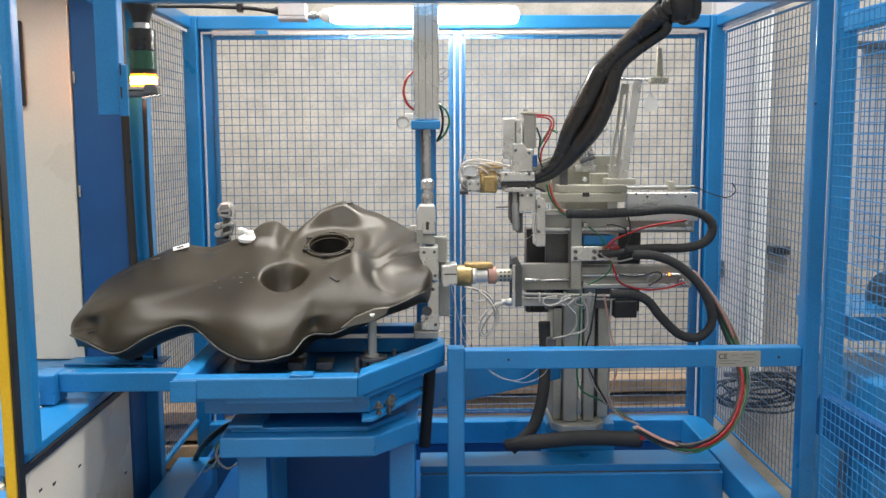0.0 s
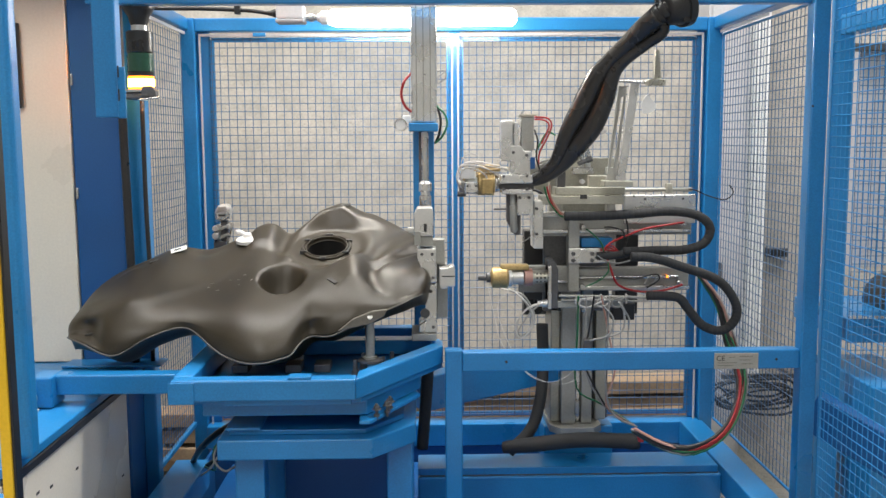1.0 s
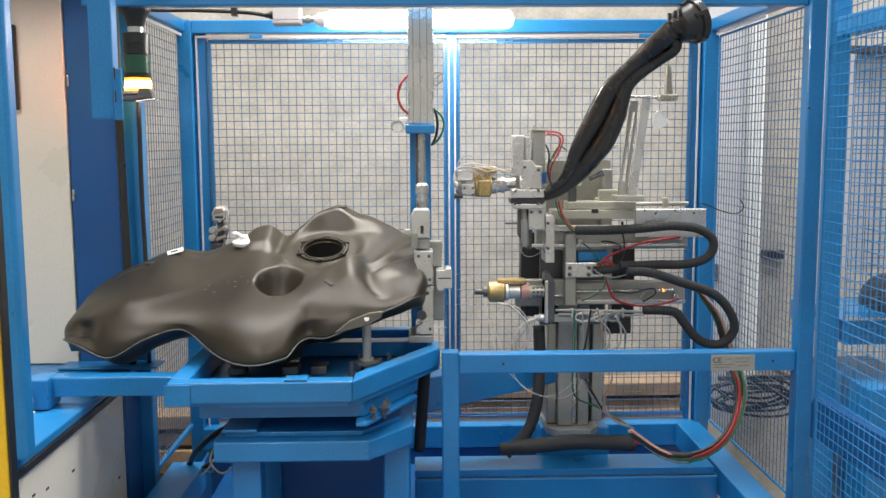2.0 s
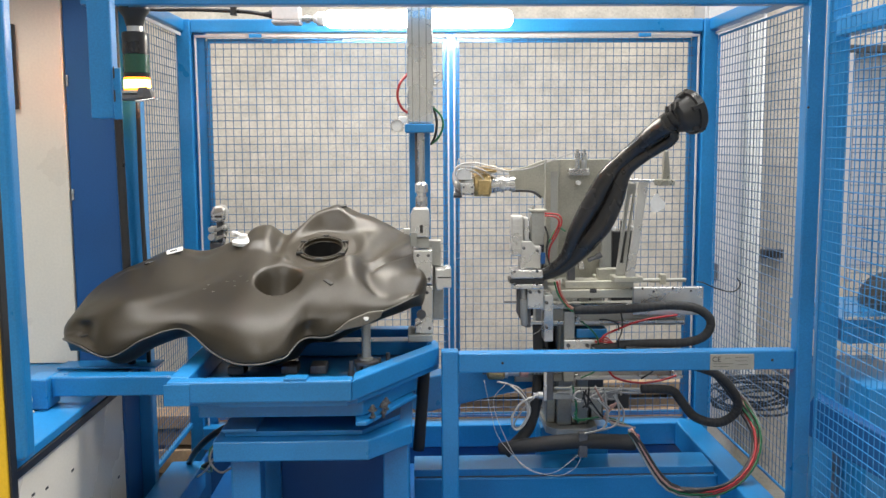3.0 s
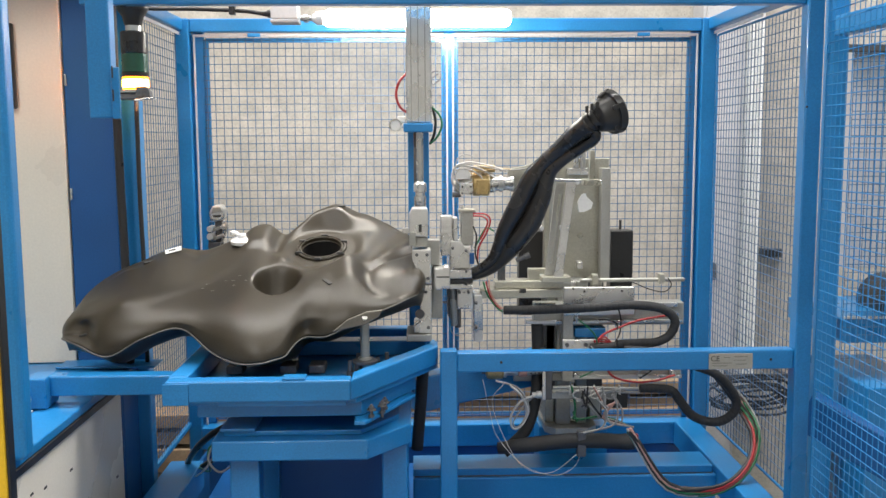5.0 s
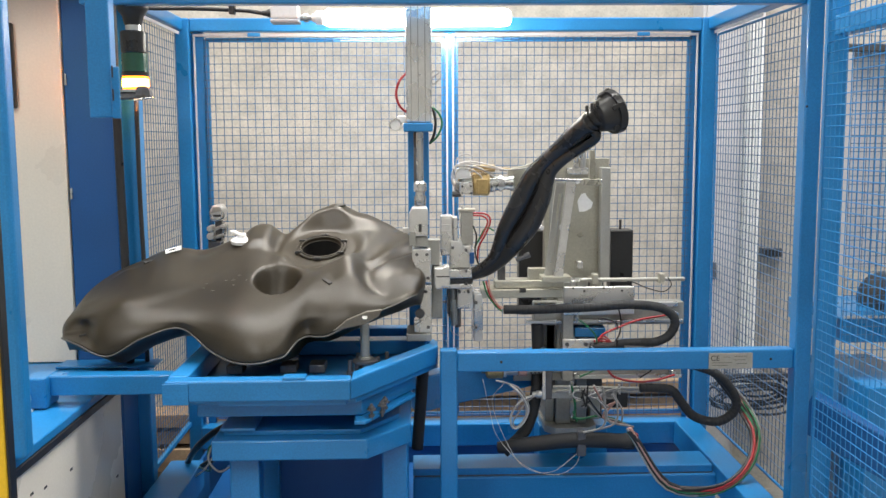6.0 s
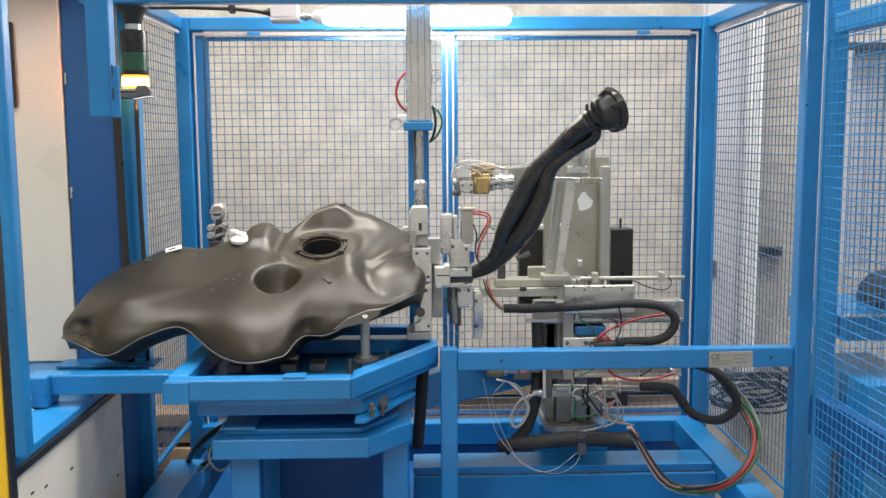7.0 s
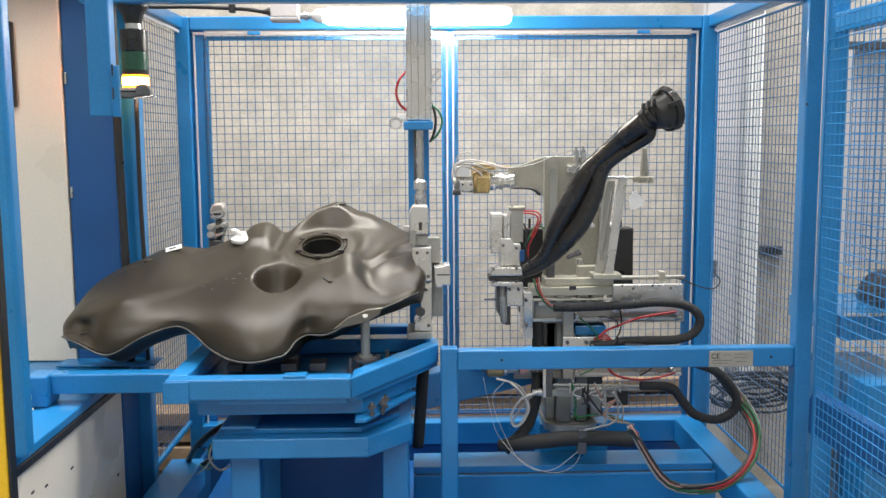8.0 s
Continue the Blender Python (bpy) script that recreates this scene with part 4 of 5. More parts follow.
    part("screw", rod((-0.606, 2.70, 1.262), (-0.606, 2.70, 1.29), 0.004, 10), STEEL_DARK, e)
    part("stand", box((-0.6115), (-0.5753), 2.70, 2.74, 1.03, 1.2619, 0.003), STEEL_DARK, e)


top_parts()


# ---- lift column and its fixed tool ----
def column():
    c = thing("lift_column", (0.4510, 2.66, 0.63), "grey aluminium lift column with a tall back plate", "machine column")
    z0, z1 = 0.7213, 1.15
    part("pedestal", box(0.3541, 0.5563, 2.655, 2.78, 0.51, z0 - 0.012, 0.004), BLUE, c)
    part("flange", prism([(0.3614, 2.60), (0.3884, 2.565), (0.4840, 2.565), (0.5111, 2.60), (0.5111, 2.76), (0.3614, 2.76)], z0 - 0.011, z0 + 0.010, 0.002), ALU_DULL, c)
    for a, b, y0, m in ((968, 985, 2.625, ALU_WARM), (986, 1012, 2.60, ALU_DULL), (1013, 1022, 2.62, ALU), (1023, 1042, 2.605, ALU_DULL), (1052, 1072, 2.64, ALU_WARM)):
        part("profile", box((-1.1683) + (a - 0) * 2.6 / 1640, (-1.1683) + b * 2.6 / 1640, y0, 2.76, z0 + 0.011, z1, 0.003), m, c)
    part("inner_profile", box(0.3759, 0.5401, 2.66, 2.74, z0 + 0.011, z1 - 0.01, 0.002), STEEL_DARK, c)
    part("back_plate", box(0.3682, 0.5582, 2.70, 2.72, 1.1385, 1.4980, 0.002), ALU_WARM, c)
    part("edge_strip", box(0.3668, 0.4050, 2.675, 2.699, 1.1400, 1.4982, 0.002), ALU_WARM, c)
    part("edge_slot", box(0.3806, 0.4003, 2.672, 2.674, 1.1514, 1.4631, 0), ALU_DULL, c)
    part("edge_strip", box(0.5295, 0.5562, 2.66, 2.699, 1.1400, 1.4706, 0.002), ALU_DULL, c)
    part("bracket", box(0.4332, 0.4944, 2.68, 2.70, 1.4513, 1.4708, 0.002), ALU, c)
    for x in (0.4580, 0.4779):
        part("stud", turned([(0, 0.008), (0.8, 0.008), (0.82, 0.004), (1, 0.004)], (x, 2.68, 1.4708), (x, 2.68, 1.5259), 12), STEEL, c)
    part("boss", turned([(0, 0.007), (1, 0.007)], (0.4631, 2.70, 1.4297), (0.4631, 2.68, 1.4297), 12), WHITE, c)
    part("stop_block", box(0.4631, 0.4797, 2.67, 2.70, 1.1768, 1.1985, 0.002), ALU, c)
    for x0, x1 in ((915, 958), (1078, 1118)):
        m = part("drive_box", box((-1.2402) + x0 * 2.76 / 1640, (-1.2402) + x1 * 2.76 / 1640, 2.73, 2.79, 1.03, 1.2831, 0.004), BLACK, c, "black drive box")
        part("drive_pin", rod(((-1.2402) + (x0 + 20) * 2.76 / 1640, 2.76, 1.2831), ((-1.2402) + (x0 + 20) * 2.76 / 1640, 2.76, 1.3120), 0.004, 10), BLACK, m)
    # fixed upper welding head on its arm
    h = thing("upper_welding_head", (0.1944, 2.64, 1.3918), "brass and steel welding head with loops of wire", "tool head")
    d = 2.64
    part("arm", plate([(0.2593, 1.4111), (0.2593, 1.4688), (0.3080, 1.4784), (0.3616, 1.4976), (0.3616, 1.3821), (0.3405, 1.4047)], 2.665, 2.68, 0.002), ALU_WARM, h)
    part("arm_edge", hose([(0.2674, 2.66, 1.4095), (0.3242, 2.66, 1.4063), (0.3519, 2.66, 1.3886)], 0.004, 16, 8), BLACK, h)
    part("barrel", turned([(0, 0.024), (0.2, 0.024), (0.21, 0.021), (0.4, 0.021), (0.41, 0.024), (0.55, 0.024), (0.56, 0.019), (0.8, 0.019), (0.81, 0.022), (1, 0.022)], (0.2041, 2.64, 1.4272), (0.2723, 2.64, 1.4304), 22), STEEL, h)
    part("brass_body", turned([(0, 0.029), (0.06, 0.033), (0.45, 0.033), (0.5, 0.030), (0.55, 0.033), (0.94, 0.033), (1, 0.027)], (0.1555, 2.64, 1.4272), (0.2041, 2.64, 1.4272), 26), BRASS, h)
    part("brass_top", box(0.1587, 0.2203, 2.62, 2.66, 1.4624, 1.4816, 0.004), BRASS, h)
    part("brass_fin", box(0.1652, 0.1976, 2.60, 2.615, 1.3998, 1.4432, 0.003), BRASS, h)
    part("tip", turned([(0, 0.015), (0.2, 0.022), (0.5, 0.022), (0.52, 0.027), (0.95, 0.028), (1, 0.022)], (0.1021, 2.64, 1.4239), (0.1555, 2.64, 1.4256), 20), ALU_DULL, h)
    part("side_block", box(0.1166, 0.1555, 2.60, 2.62, 1.4014, 1.4336, 0.003), ALU, h)
    for x, y in ((816, 328), (831, 328), (816, 340), (831, 340)):
        part("screw_head", turned([(0, 0.0035), (1, 0.003)], ((-1.1683) + x * 2.6 / 1640, 2.601, 1.9428 - y * 2.6 / 1640), ((-1.1683) + x * 2.6 / 1640, 2.597, 1.9428 - y * 2.6 / 1640), 8), STEEL_DARK, h)
    part("terminal", box(0.1069, 0.1490, 2.615, 2.65, 1.4432, 1.4720, 0.003), WHITE, h)
    part("screw", turned([(0, 0.008), (1, 0.008)], (0.0972, 2.62, 1.3998), (0.1215, 2.62, 1.3998), 8), STEEL_DARK, h)
    for i, pts in enumerate((((806, 322), (800, 305), (806, 292), (825, 287), (850, 292), (885, 298)), ((808, 335), (797, 320), (800, 297), (820, 291), (845, 297), (868, 305)), ((804, 300), (806, 280), (820, 271), (834, 276), (826, 288)), ((812, 325), (803, 310), (812, 296), (835, 300), (850, 315), (835, 325)), ((826, 300), (850, 300), (880, 296), (900, 297)), ((815, 312), (830, 305), (850, 302), (865, 318)), ((880, 300), (930, 295), (985, 275), (1010, 268)), ((820, 298), (835, 292), (855, 300), (872, 312), (890, 318)), ((808, 318), (815, 305), (828, 310), (845, 306), (860, 312)), ((800, 325), (796, 308), (805, 290), (830, 284), (860, 290), (895, 300)), ((830, 296), (845, 305), (850, 318), (842, 330)))):
        part("wire", hose([((-1.1862) + x * d / 1640, 2.612 + 0.004 * (i % 3), 1.9488 - y * d / 1640) for x, y in pts], 0.0019, 26, 6), (WIRE_W, WIRE_G, WIRE_G, WIRE_W, TAN, TAN, WIRE_G, WIRE_W, TAN, WIRE_W, TAN)[i], h)


column()


# ---- carriage that rides on the column ----
def carriage():
    c = thing("lift_carriage", (0.4274, 2.6, 1.0918), "grey aluminium carriage with two linear slides and wiring", "machine carriage")
    MOVING.append((c, 0, 0))
    part("upright", box(0.4034, 0.4333, 2.545, 2.60, 1.1294, 1.3306, 0.002), ALU_DULL, c)
    mid = part("cross_plate", box(0.4018, 0.5086, 2.535, 2.545, 1.2104, 1.2515, 0.002), ALU, c)
    for x, y in ((1018, 443), (1018, 455), (1052, 443), (1052, 455)):
        part("bolt", turned([(0, 0.0055), (1, 0.0055)], ((-1.1391) + (x + -13.4) * 2.535 / 1640, 2.536, 1.9330 - (y + 7) * 2.535 / 1640), ((-1.1391) + (x + -13.4) * 2.535 / 1640, 2.529, 1.9330 - (y + 7) * 2.535 / 1640), 12), STEEL_DARK, mid)
    part("upper_housing", box(0.3253, 0.7519, 2.57, 2.62, 1.2851, 1.3487, 0.003), ALU_DULL, c)
    part("upper_rail", box(0.3022, 0.7444, 2.555, 2.569, 1.2935, 1.3014, 0.001), ALU, c)
    part("upper_rail", box(0.3338, 0.7301, 2.555, 2.569, 1.3377, 1.3502, 0.001), STEEL, c)
    part("roller_rail", rod((0.4595, 2.60, 1.4092), (0.7593, 2.60, 1.4092), 0.006, 12), ALU_DULL, c)
    for x in (0.5007, 0.6910):
        part("rail_clamp", box(x - 0.008, x + 0.008, 2.58, 2.61, 1.3993, 1.4277, 0.002), ALU_WARM, c)
    part("blue_valve", box(0.4400, 0.5278, 2.56, 2.60, 1.2516, 1.2787, 0.003), BLUE, c)
    part("dark_backing", box(0.3442, 0.5319, 2.625, 2.65, 1.0598, 1.2789, 0.002), STEEL_DARK, c)
    part("lower_plate", box(0.2680, 0.4049, 2.57, 2.60, 1.1245, 1.1987, 0.002), ALU_DULL, c)
    part("lower_rod", rod((0.2785, 2.56, 1.1550), (0.4050, 2.56, 1.1550), 0.0045, 12), STEEL, c)
    part("lower_housing", box(0.4367, 0.7489, 2.575, 2.62, 1.1261, 1.1904, 0.003), ALU_DULL, c)
    part("lower_rail", rod((0.4366, 2.565, 1.1662), (0.7142, 2.565, 1.1662), 0.005, 12), STEEL, c)
    part("lower_rail", box(0.4350, 0.7460, 2.56, 2.574, 1.1310, 1.1406, 0.001), ALU, c)
    for x, y in ((1035, 395), (1215, 390), (1035, 503), (1212, 498), (1038, 545)):
        part("air_fitting", turned([(0, 0.008), (0.5, 0.008), (0.55, 0.006), (1, 0.006)], ((-1.1458) + (x + -13.4) * 2.55 / 1640, 2.57, 1.9352 - (y + 7) * 2.55 / 1640), ((-1.1458) + (x + -13.4) * 2.55 / 1640, 2.54, 1.9352 - (y + 7) * 2.55 / 1640), 12), STEEL, c)
    part("sensor_light", turned([(0, 0.0035), (0.7, 0.0035), (1, 0.002)], (0.6837, 2.574, 1.1671), (0.6837, 2.556, 1.1671), 10), AMBER_RIM, c, "tiny glowing sensor light")
    part("under_bracket", box(0.5319, 0.5964, 2.57, 2.62, 1.0426, 1.0918, 0.003), BLACK, c)
    part("junction_sleeve", hose([(0.4785, 2.53, 1.2306), (0.5254, 2.52, 1.2338), (0.5599, 2.52, 1.2385)], 0.011, 10, 10), FOAM, c)
    wires = (
        (RED, (1072, 440), (1082, 425), (1110, 412), (1150, 398), (1215, 388)), (RED, (1078, 452), (1085, 470), (1100, 500), (1140, 512), (1180, 510), (1215, 500)),
        (GREEN, (1072, 440), (1068, 425), (1055, 410), (1040, 398)), (GREEN, (1080, 458), (1080, 475), (1065, 490), (1040, 502)),
        (RED, (1068, 445), (1080, 432), (1100, 440), (1120, 438)), (RED, (1066, 438), (1085, 428), (1105, 445), (1120, 440)), (PINK, (1070, 448), (1090, 450), (1110, 440)),
        (BLACK, (1072, 395), (1085, 395), (1105, 402), (1108, 415)), (BLACK, (1110, 375), (1115, 400), (1112, 425), (1100, 445)), (WIRE_G, (1145, 500), (1155, 487), (1170, 485), (1160, 500), (1148, 502)), (BLACK, (1095, 485), (1130, 488), (1165, 480), (1172, 490), (1150, 505)),
        (WIRE_G, (1060, 445), (1075, 455), (1095, 460), (1120, 455)), (RED, (1066, 435), (1090, 438), (1115, 442)))
    for i, (m, *pts) in enumerate(wires):
        part("wire", hose([((-1.1368) + (x + -13.4) * 2.53 / 1640, 2.525 - 0.002 * (i % 4), 1.9322 - (y + 7) * 2.53 / 1640) for x, y in pts], 0.0031 if i < 2 else 0.0022, 28, 8), m, c)


carriage()


# ---- pipe fixture on the upper slide ----
def pipe_fixture():
    f = thing("pipe_fixture", (0.3022, 2.55, 1.3818), "aluminium clamping fixture on the upper slide holding the filler pipe", "fixture")
    MOVING.append((f, 1, 0))
    part("base_plate", box(0.3215, 0.5449, 2.50, 2.585, 1.3757, 1.3994, 0.002), ALU_WARM, f)
    part("base_top", box(0.3605, 0.5512, 2.515, 2.58, 1.4010, 1.4216, 0.002), ALU_WARM, f)
    long = part("long_plate", box(0.5542, 0.7534, 2.54, 2.551, 1.3189, 1.3994, 0.003), ALU, f)
    for x, y in ((1140, 515), (1160, 520), (1228, 520), (1228, 545), (1195, 515)):
        part("plate_hole", turned([(0, 0.003), (1, 0.003)], ((-1.1849) + x * 2.54 / 1640, 2.5405, 2.1927 - y * 2.54 / 1640), ((-1.1849) + x * 2.54 / 1640, 2.5385, 2.1927 - y * 2.54 / 1640), 10), INK_AND_SHADE, long)
    part("front_plate", box(0.3013, 0.3262, 2.50, 2.59, 1.2563, 1.3868, 0.002), ALU, f)
    part("lower_body", box(0.2546, 0.2997, 2.50, 2.56, 1.3472, 1.4105, 0.003), ALU, f)
    part("dark_body", plate([(0.2281, 1.4026), (0.2670, 1.4026), (0.2670, 1.2915), (0.2515, 1.2915), (0.2281, 1.3313)], 2.52, 2.55, 0.003), STEEL_DARK, f)
    part("small_cylinder", turned([(0, 0.006), (0.06, 0.010), (0.7, 0.010), (0.72, 0.0075), (1, 0.0075)], (0.2475, 2.508, 1.300), (0.2435, 2.512, 1.4040), 18), ALU_DULL, f)
    part("cylinder_wire", hose([(0.240, 2.51, 1.31), (0.238, 2.51, 1.285), (0.258, 2.51, 1.272), (0.285, 2.51, 1.282), (0.300, 2.51, 1.300)], 0.0012, 24, 6), WIRE_G, f)
    part("lower_jaw", box(0.2126, 0.2951, 2.485, 2.56, 1.4058, 1.4184, 0.002), ALU, f)
    # black plate stands in for the shaded gap between the jaws
    part("gap_plate", box(0.2048, 0.2982, 2.49, 2.55, 1.4200, 1.4326, 0.001), INK_AND_SHADE, f)
    part("upper_jaw", box(0.2095, 0.2951, 2.485, 2.56, 1.4342, 1.4578, 0.003), ALU, f)
    part("jaw_post", plate([(0.2359, 1.4593), (0.2359, 1.5361), (0.2639, 1.5361), (0.2748, 1.5205), (0.2919, 1.5205), (0.2919, 1.4593)], 2.50, 2.56, 0.003), ALU, f)
    part("actuator", box(0.2110, 0.2437, 2.505, 2.56, 1.4939, 1.6030, 0.003), ALU, f)
    part("actuator_side", box(0.2452, 0.2577, 2.50, 2.56, 1.5361, 1.5983, 0.002), ALU, f)
    part("guide_post", box(0.2670, 0.3013, 2.52, 2.56, 1.5220, 1.6123, 0.002), ALU_DULL, f)
    part("guide_cap", box(0.2608, 0.3075, 2.515, 2.565, 1.6123, 1.6200, 0.002), ALU_WARM, f)
    part("fitting", turned([(0, 0.007), (0.5, 0.007), (0.5, 0.005), (1, 0.005)], (0.2717, 2.53, 1.5999), (0.2717, 2.53, 1.6278), 10), STEEL, f)
    part("stop_screw", rod((0.1939, 2.53, 1.3630), (0.2281, 2.53, 1.3630), 0.003, 10), STEEL_DARK, f)
    for i, (m, pts) in enumerate(((RED, ((962, 378), (985, 380), (993, 392), (985, 415), (972, 440), (970, 465))), (RED, ((962, 382), (980, 384), (988, 395), (975, 425))), (BLACK, ((962, 400), (968, 420), (966, 450), (975, 478))), (GREEN, ((965, 440), (970, 430), (985, 405), (1000, 410))), (RED, ((985, 500), (990, 520), (1000, 540), (1012, 552))), (GREEN, ((980, 500), (988, 525), (1005, 548), (1015, 555))), (PINK, ((990, 498), (993, 520), (1006, 542), (1016, 550))))):
        part("wire", hose([((-1.1624) + x * 2.49 / 1640, 2.49 - 0.003 * (i % 3), 2.1851 - y * 2.49 / 1640) for x, y in pts], 0.0024, 22, 6), m, f)
    # slotted struts that hold the pipe
    bm = bmesh.new()
    rim = [(1113, 326), (1128, 326), (1110, 492), (1094, 492)]
    hole = [(1118, 345), (1123.5, 345), (1107, 470), (1100.5, 470)]
    vs = [bm.verts.new(((-1.1489) + x * 2.46 / 1640, 2.475, 2.1805 - y * 2.46 / 1640)) for x, y in rim + hole]
    for k in range(4):
        bm.faces.new((vs[k], vs[(k + 1) % 4], vs[4 + (k + 1) % 4], vs[4 + k]))
    g = bmesh.ops.extrude_face_region(bm, geom=bm.faces[:])
    bmesh.ops.translate(bm, vec=(0, 0.012, 0), verts=[v for v in g["geom"] if isinstance(v, bmesh.types.BMVert)])
    bmesh.ops.recalc_face_normals(bm, faces=bm.faces)
    part("slotted_strut", bm, ALU_DULL, f)
    part("strut", plate([((-1.1466) + x * 2.455 / 1640, 2.1798 - y * 2.455 / 1640) for x, y in ((1131, 322), (1147, 322), (1146, 335), (1134, 420), (1126, 480), (1126, 502), (1108, 502), (1110, 486), (1117, 440))], 2.452, 2.464, 0.002), ALU, f)
    part("label_strip", box(0.2895, 0.3018, 2.492, 2.4975, 1.4728, 1.5038, 0.001), DARK_BLUE, f, "small blue valve label")
    for x, y in ((909, 482), (950, 482), (909, 505), (950, 505), (926, 440), (950, 445), (968, 540), (968, 585), (938, 520), (954, 520)):
        part("screw_head", turned([(0, 0.0042), (0.8, 0.0042), (1, 0.003)], ((-1.1601) + x * 2.485 / 1640, 2.4995, 2.1843 - y * 2.485 / 1640), ((-1.1601) + x * 2.485 / 1640, 2.481, 2.1843 - y * 2.485 / 1640), 10), STEEL_DARK, f)
    for k in range(6):
        zz = 1.5954 - 0.016 * k
        part("actuator_rib", box(0.2121, 0.2383, 2.5025, 2.5048, zz - 0.003, zz, 0.0005), ALU, f)
    part("inner_plate", box(0.3699, 0.3903, 2.53, 2.56, 1.3978, 1.5115, 0.002), STEEL_DARK, f)
    part("key_block", box(0.4255, 0.4441, 2.496, 2.4995, 1.3917, 1.4027, 0.001), INK_AND_SHADE, f)
    part("top_bracket", box(0.4542, 0.5136, 2.53, 2.56, 1.4216, 1.4530, 0.002), ALU_WARM, f)
    part("sensor_wire", hose([(x * 2.54 / 1640 - 1.1869, 2.535, 2.1930 - y * 2.54 / 1640) for x, y in ((1238, 503), (1250, 505), (1276, 516), (1304, 522), (1318, 510), (1311, 496))], 0.0018, 30, 6), BLACK, f, "thin black sensor wire")
    part("hose_stub", turned([(0, 0.006), (0.6, 0.006), (0.65, 0.008), (1, 0.008)], (0.4119, 2.46, 1.4860), (0.4485, 2.46, 1.5013), 12), STEEL_DARK, f)
    part("strut_foot", box(0.4812, 0.5594, 2.45, 2.51, 1.4261, 1.4415, 0.002), ALU_WARM, f)
    part("cross_pin", rod((0.5089, 2.448, 1.7017), (0.6384, 2.448, 1.6972), 0.004, 10), STEEL, f)
    part("peg_foot", box(0.5819, 0.6271, 2.40, 2.44, 1.6882, 1.7045, 0.002), ALU_WARM, f)
    part("peg", plate([(0.598, 1.7045), (0.600, 1.7795), (0.611, 1.7795), (0.617, 1.7045)], 2.41, 2.43, 0.002), ALU_WARM, f)
    tg = part("tag", plate([(0.5764, 1.6169), (0.5718, 1.6439), (0.5825, 1.6634), (0.5931, 1.6663), (0.5961, 1.6574), (0.6128, 1.6409), (0.6083, 1.6259), (0.5900, 1.6169)], 2.436, 2.439, 0.0005), WHITE, f, "small white plastic tag")
    for x in (1075, 1085, 1120):
        part("bushing", turned([(0, 0.006), (1, 0.006)], ((-1.1579) + x * 2.48 / 1640, 2.50, 1.5710), ((-1.1579) + x * 2.48 / 1640, 2.47, 1.5710), 12), WHITE, f)


pipe_fixture()


def filler_pipe():
    f = thing("filler_pipe", (0.2982, 2.52, 1.4263), "black plastic twin filler pipe with a flared funnel end", "pipe")
    MOVING.append((f, 1, 0))
    main = [(955.2, 487, 2.52), (980.6, 475, 2.51), (1003.4, 454, 2.495), (1023.9, 406, 2.465), (1051.5, 356, 2.435), (1072.1, 317, 2.405), (1089.9, 295, 2.39), (1122.8, 266, 2.355), (1153.1, 241, 2.315), (1184.5, 218, 2.275)]
    side = [(957.9, 492, 2.505), (988.4, 482, 2.495), (1017.4, 460, 2.475), (1043.7, 428, 2.45), (1067.7, 397, 2.43), (1088.1, 354, 2.405), (1099.1, 320, 2.385), (1110.0, 300, 2.37), (1134.4, 281, 2.345), (1166.1, 262, 2.315), (1185.3, 251, 2.295), (1191.9, 240, 2.285), (1184.2, 232, 2.28)]
    side = [(x, z, y + 0.018 * (1 - i / 12)) for i, (x, z, y) in enumerate(side)]

    def put(pts):
        return [((x - 740.5) * y / 1640 * 1.0 - 0.04 + 0.0, y, 1.55 - (z - 250.5) * y / 1640 + 0.255) for x, z, y in pts]
    part("main_pipe", hose(put(main), 0.02, 72, 20, [(0.0, 0.0135), (0.073, 0.0142), (0.157, 0.0182), (0.313, 0.0237), (0.474, 0.0284), (0.601, 0.0248), (0.676, 0.0207), (0.79, 0.0212), (0.898, 0.0254), (1.0, 0.0272)]), PIPE, f)
    web = [tuple((a + b) / 2 + c for a, b, c in zip(main[i], side[i], (0, 0, 0.010))) for i in range(1, 7)]
    part("web", hose(put(web), 0.012, 40, 12, [(0, 0.005), (0.3, 0.008), (0.8, 0.009), (1, 0.006)]), PIPE, f)
    part("side_pipe", hose(put(side), 0.018, 72, 20, [(0.0, 0.0117), (0.082, 0.0133), (0.18, 0.0173), (0.296, 0.0261), (0.404, 0.0275), (0.538, 0.0248), (0.642, 0.0198), (0.706, 0.0174), (0.786, 0.0156), (0.876, 0.0146), (0.93, 0.0145), (0.965, 0.0144), (1.0, 0.0122)]), PIPE, f)
    a, b = put([(1180, 220, 2.28), (1205, 203, 2.262)])
    part("neck", turned([(0, 0.026), (0.3, 0.026), (0.32, 0.021), (0.5, 0.021), (0.52, 0.028), (0.7, 0.028), (0.72, 0.022), (1, 0.022)], a, b, 24), BLACK, f)
    a, b = put([(1192, 212, 2.262), (1226, 199, 2.282)])
    part("funnel", turned([(0, 0.023), (0.04, 0.032), (0.12, 0.037), (0.55, 0.044), (0.66, 0.047), (0.68, 0.054), (0.95, 0.056), (1, 0.054), (1, 0.045), (0.4, 0.032)], a, b, 28), BLACK, f)
    for k in range(5):
        w = k * math.tau / 5 + 0.3
        q = (Vector(b) - Vector(a)).to_track_quat("Z", "Y").to_matrix()
        o = Vector(a).lerp(Vector(b), 0.45) + q @ Vector((0.043 * math.cos(w), 0.043 * math.sin(w), 0))
        part("rib", beam(o, Vector(a).lerp(Vector(b), 0.95) + q @ Vector((0.053 * math.cos(w), 0.053 * math.sin(w), 0)), 0.012, 0.012, 0.002), BLACK, f)
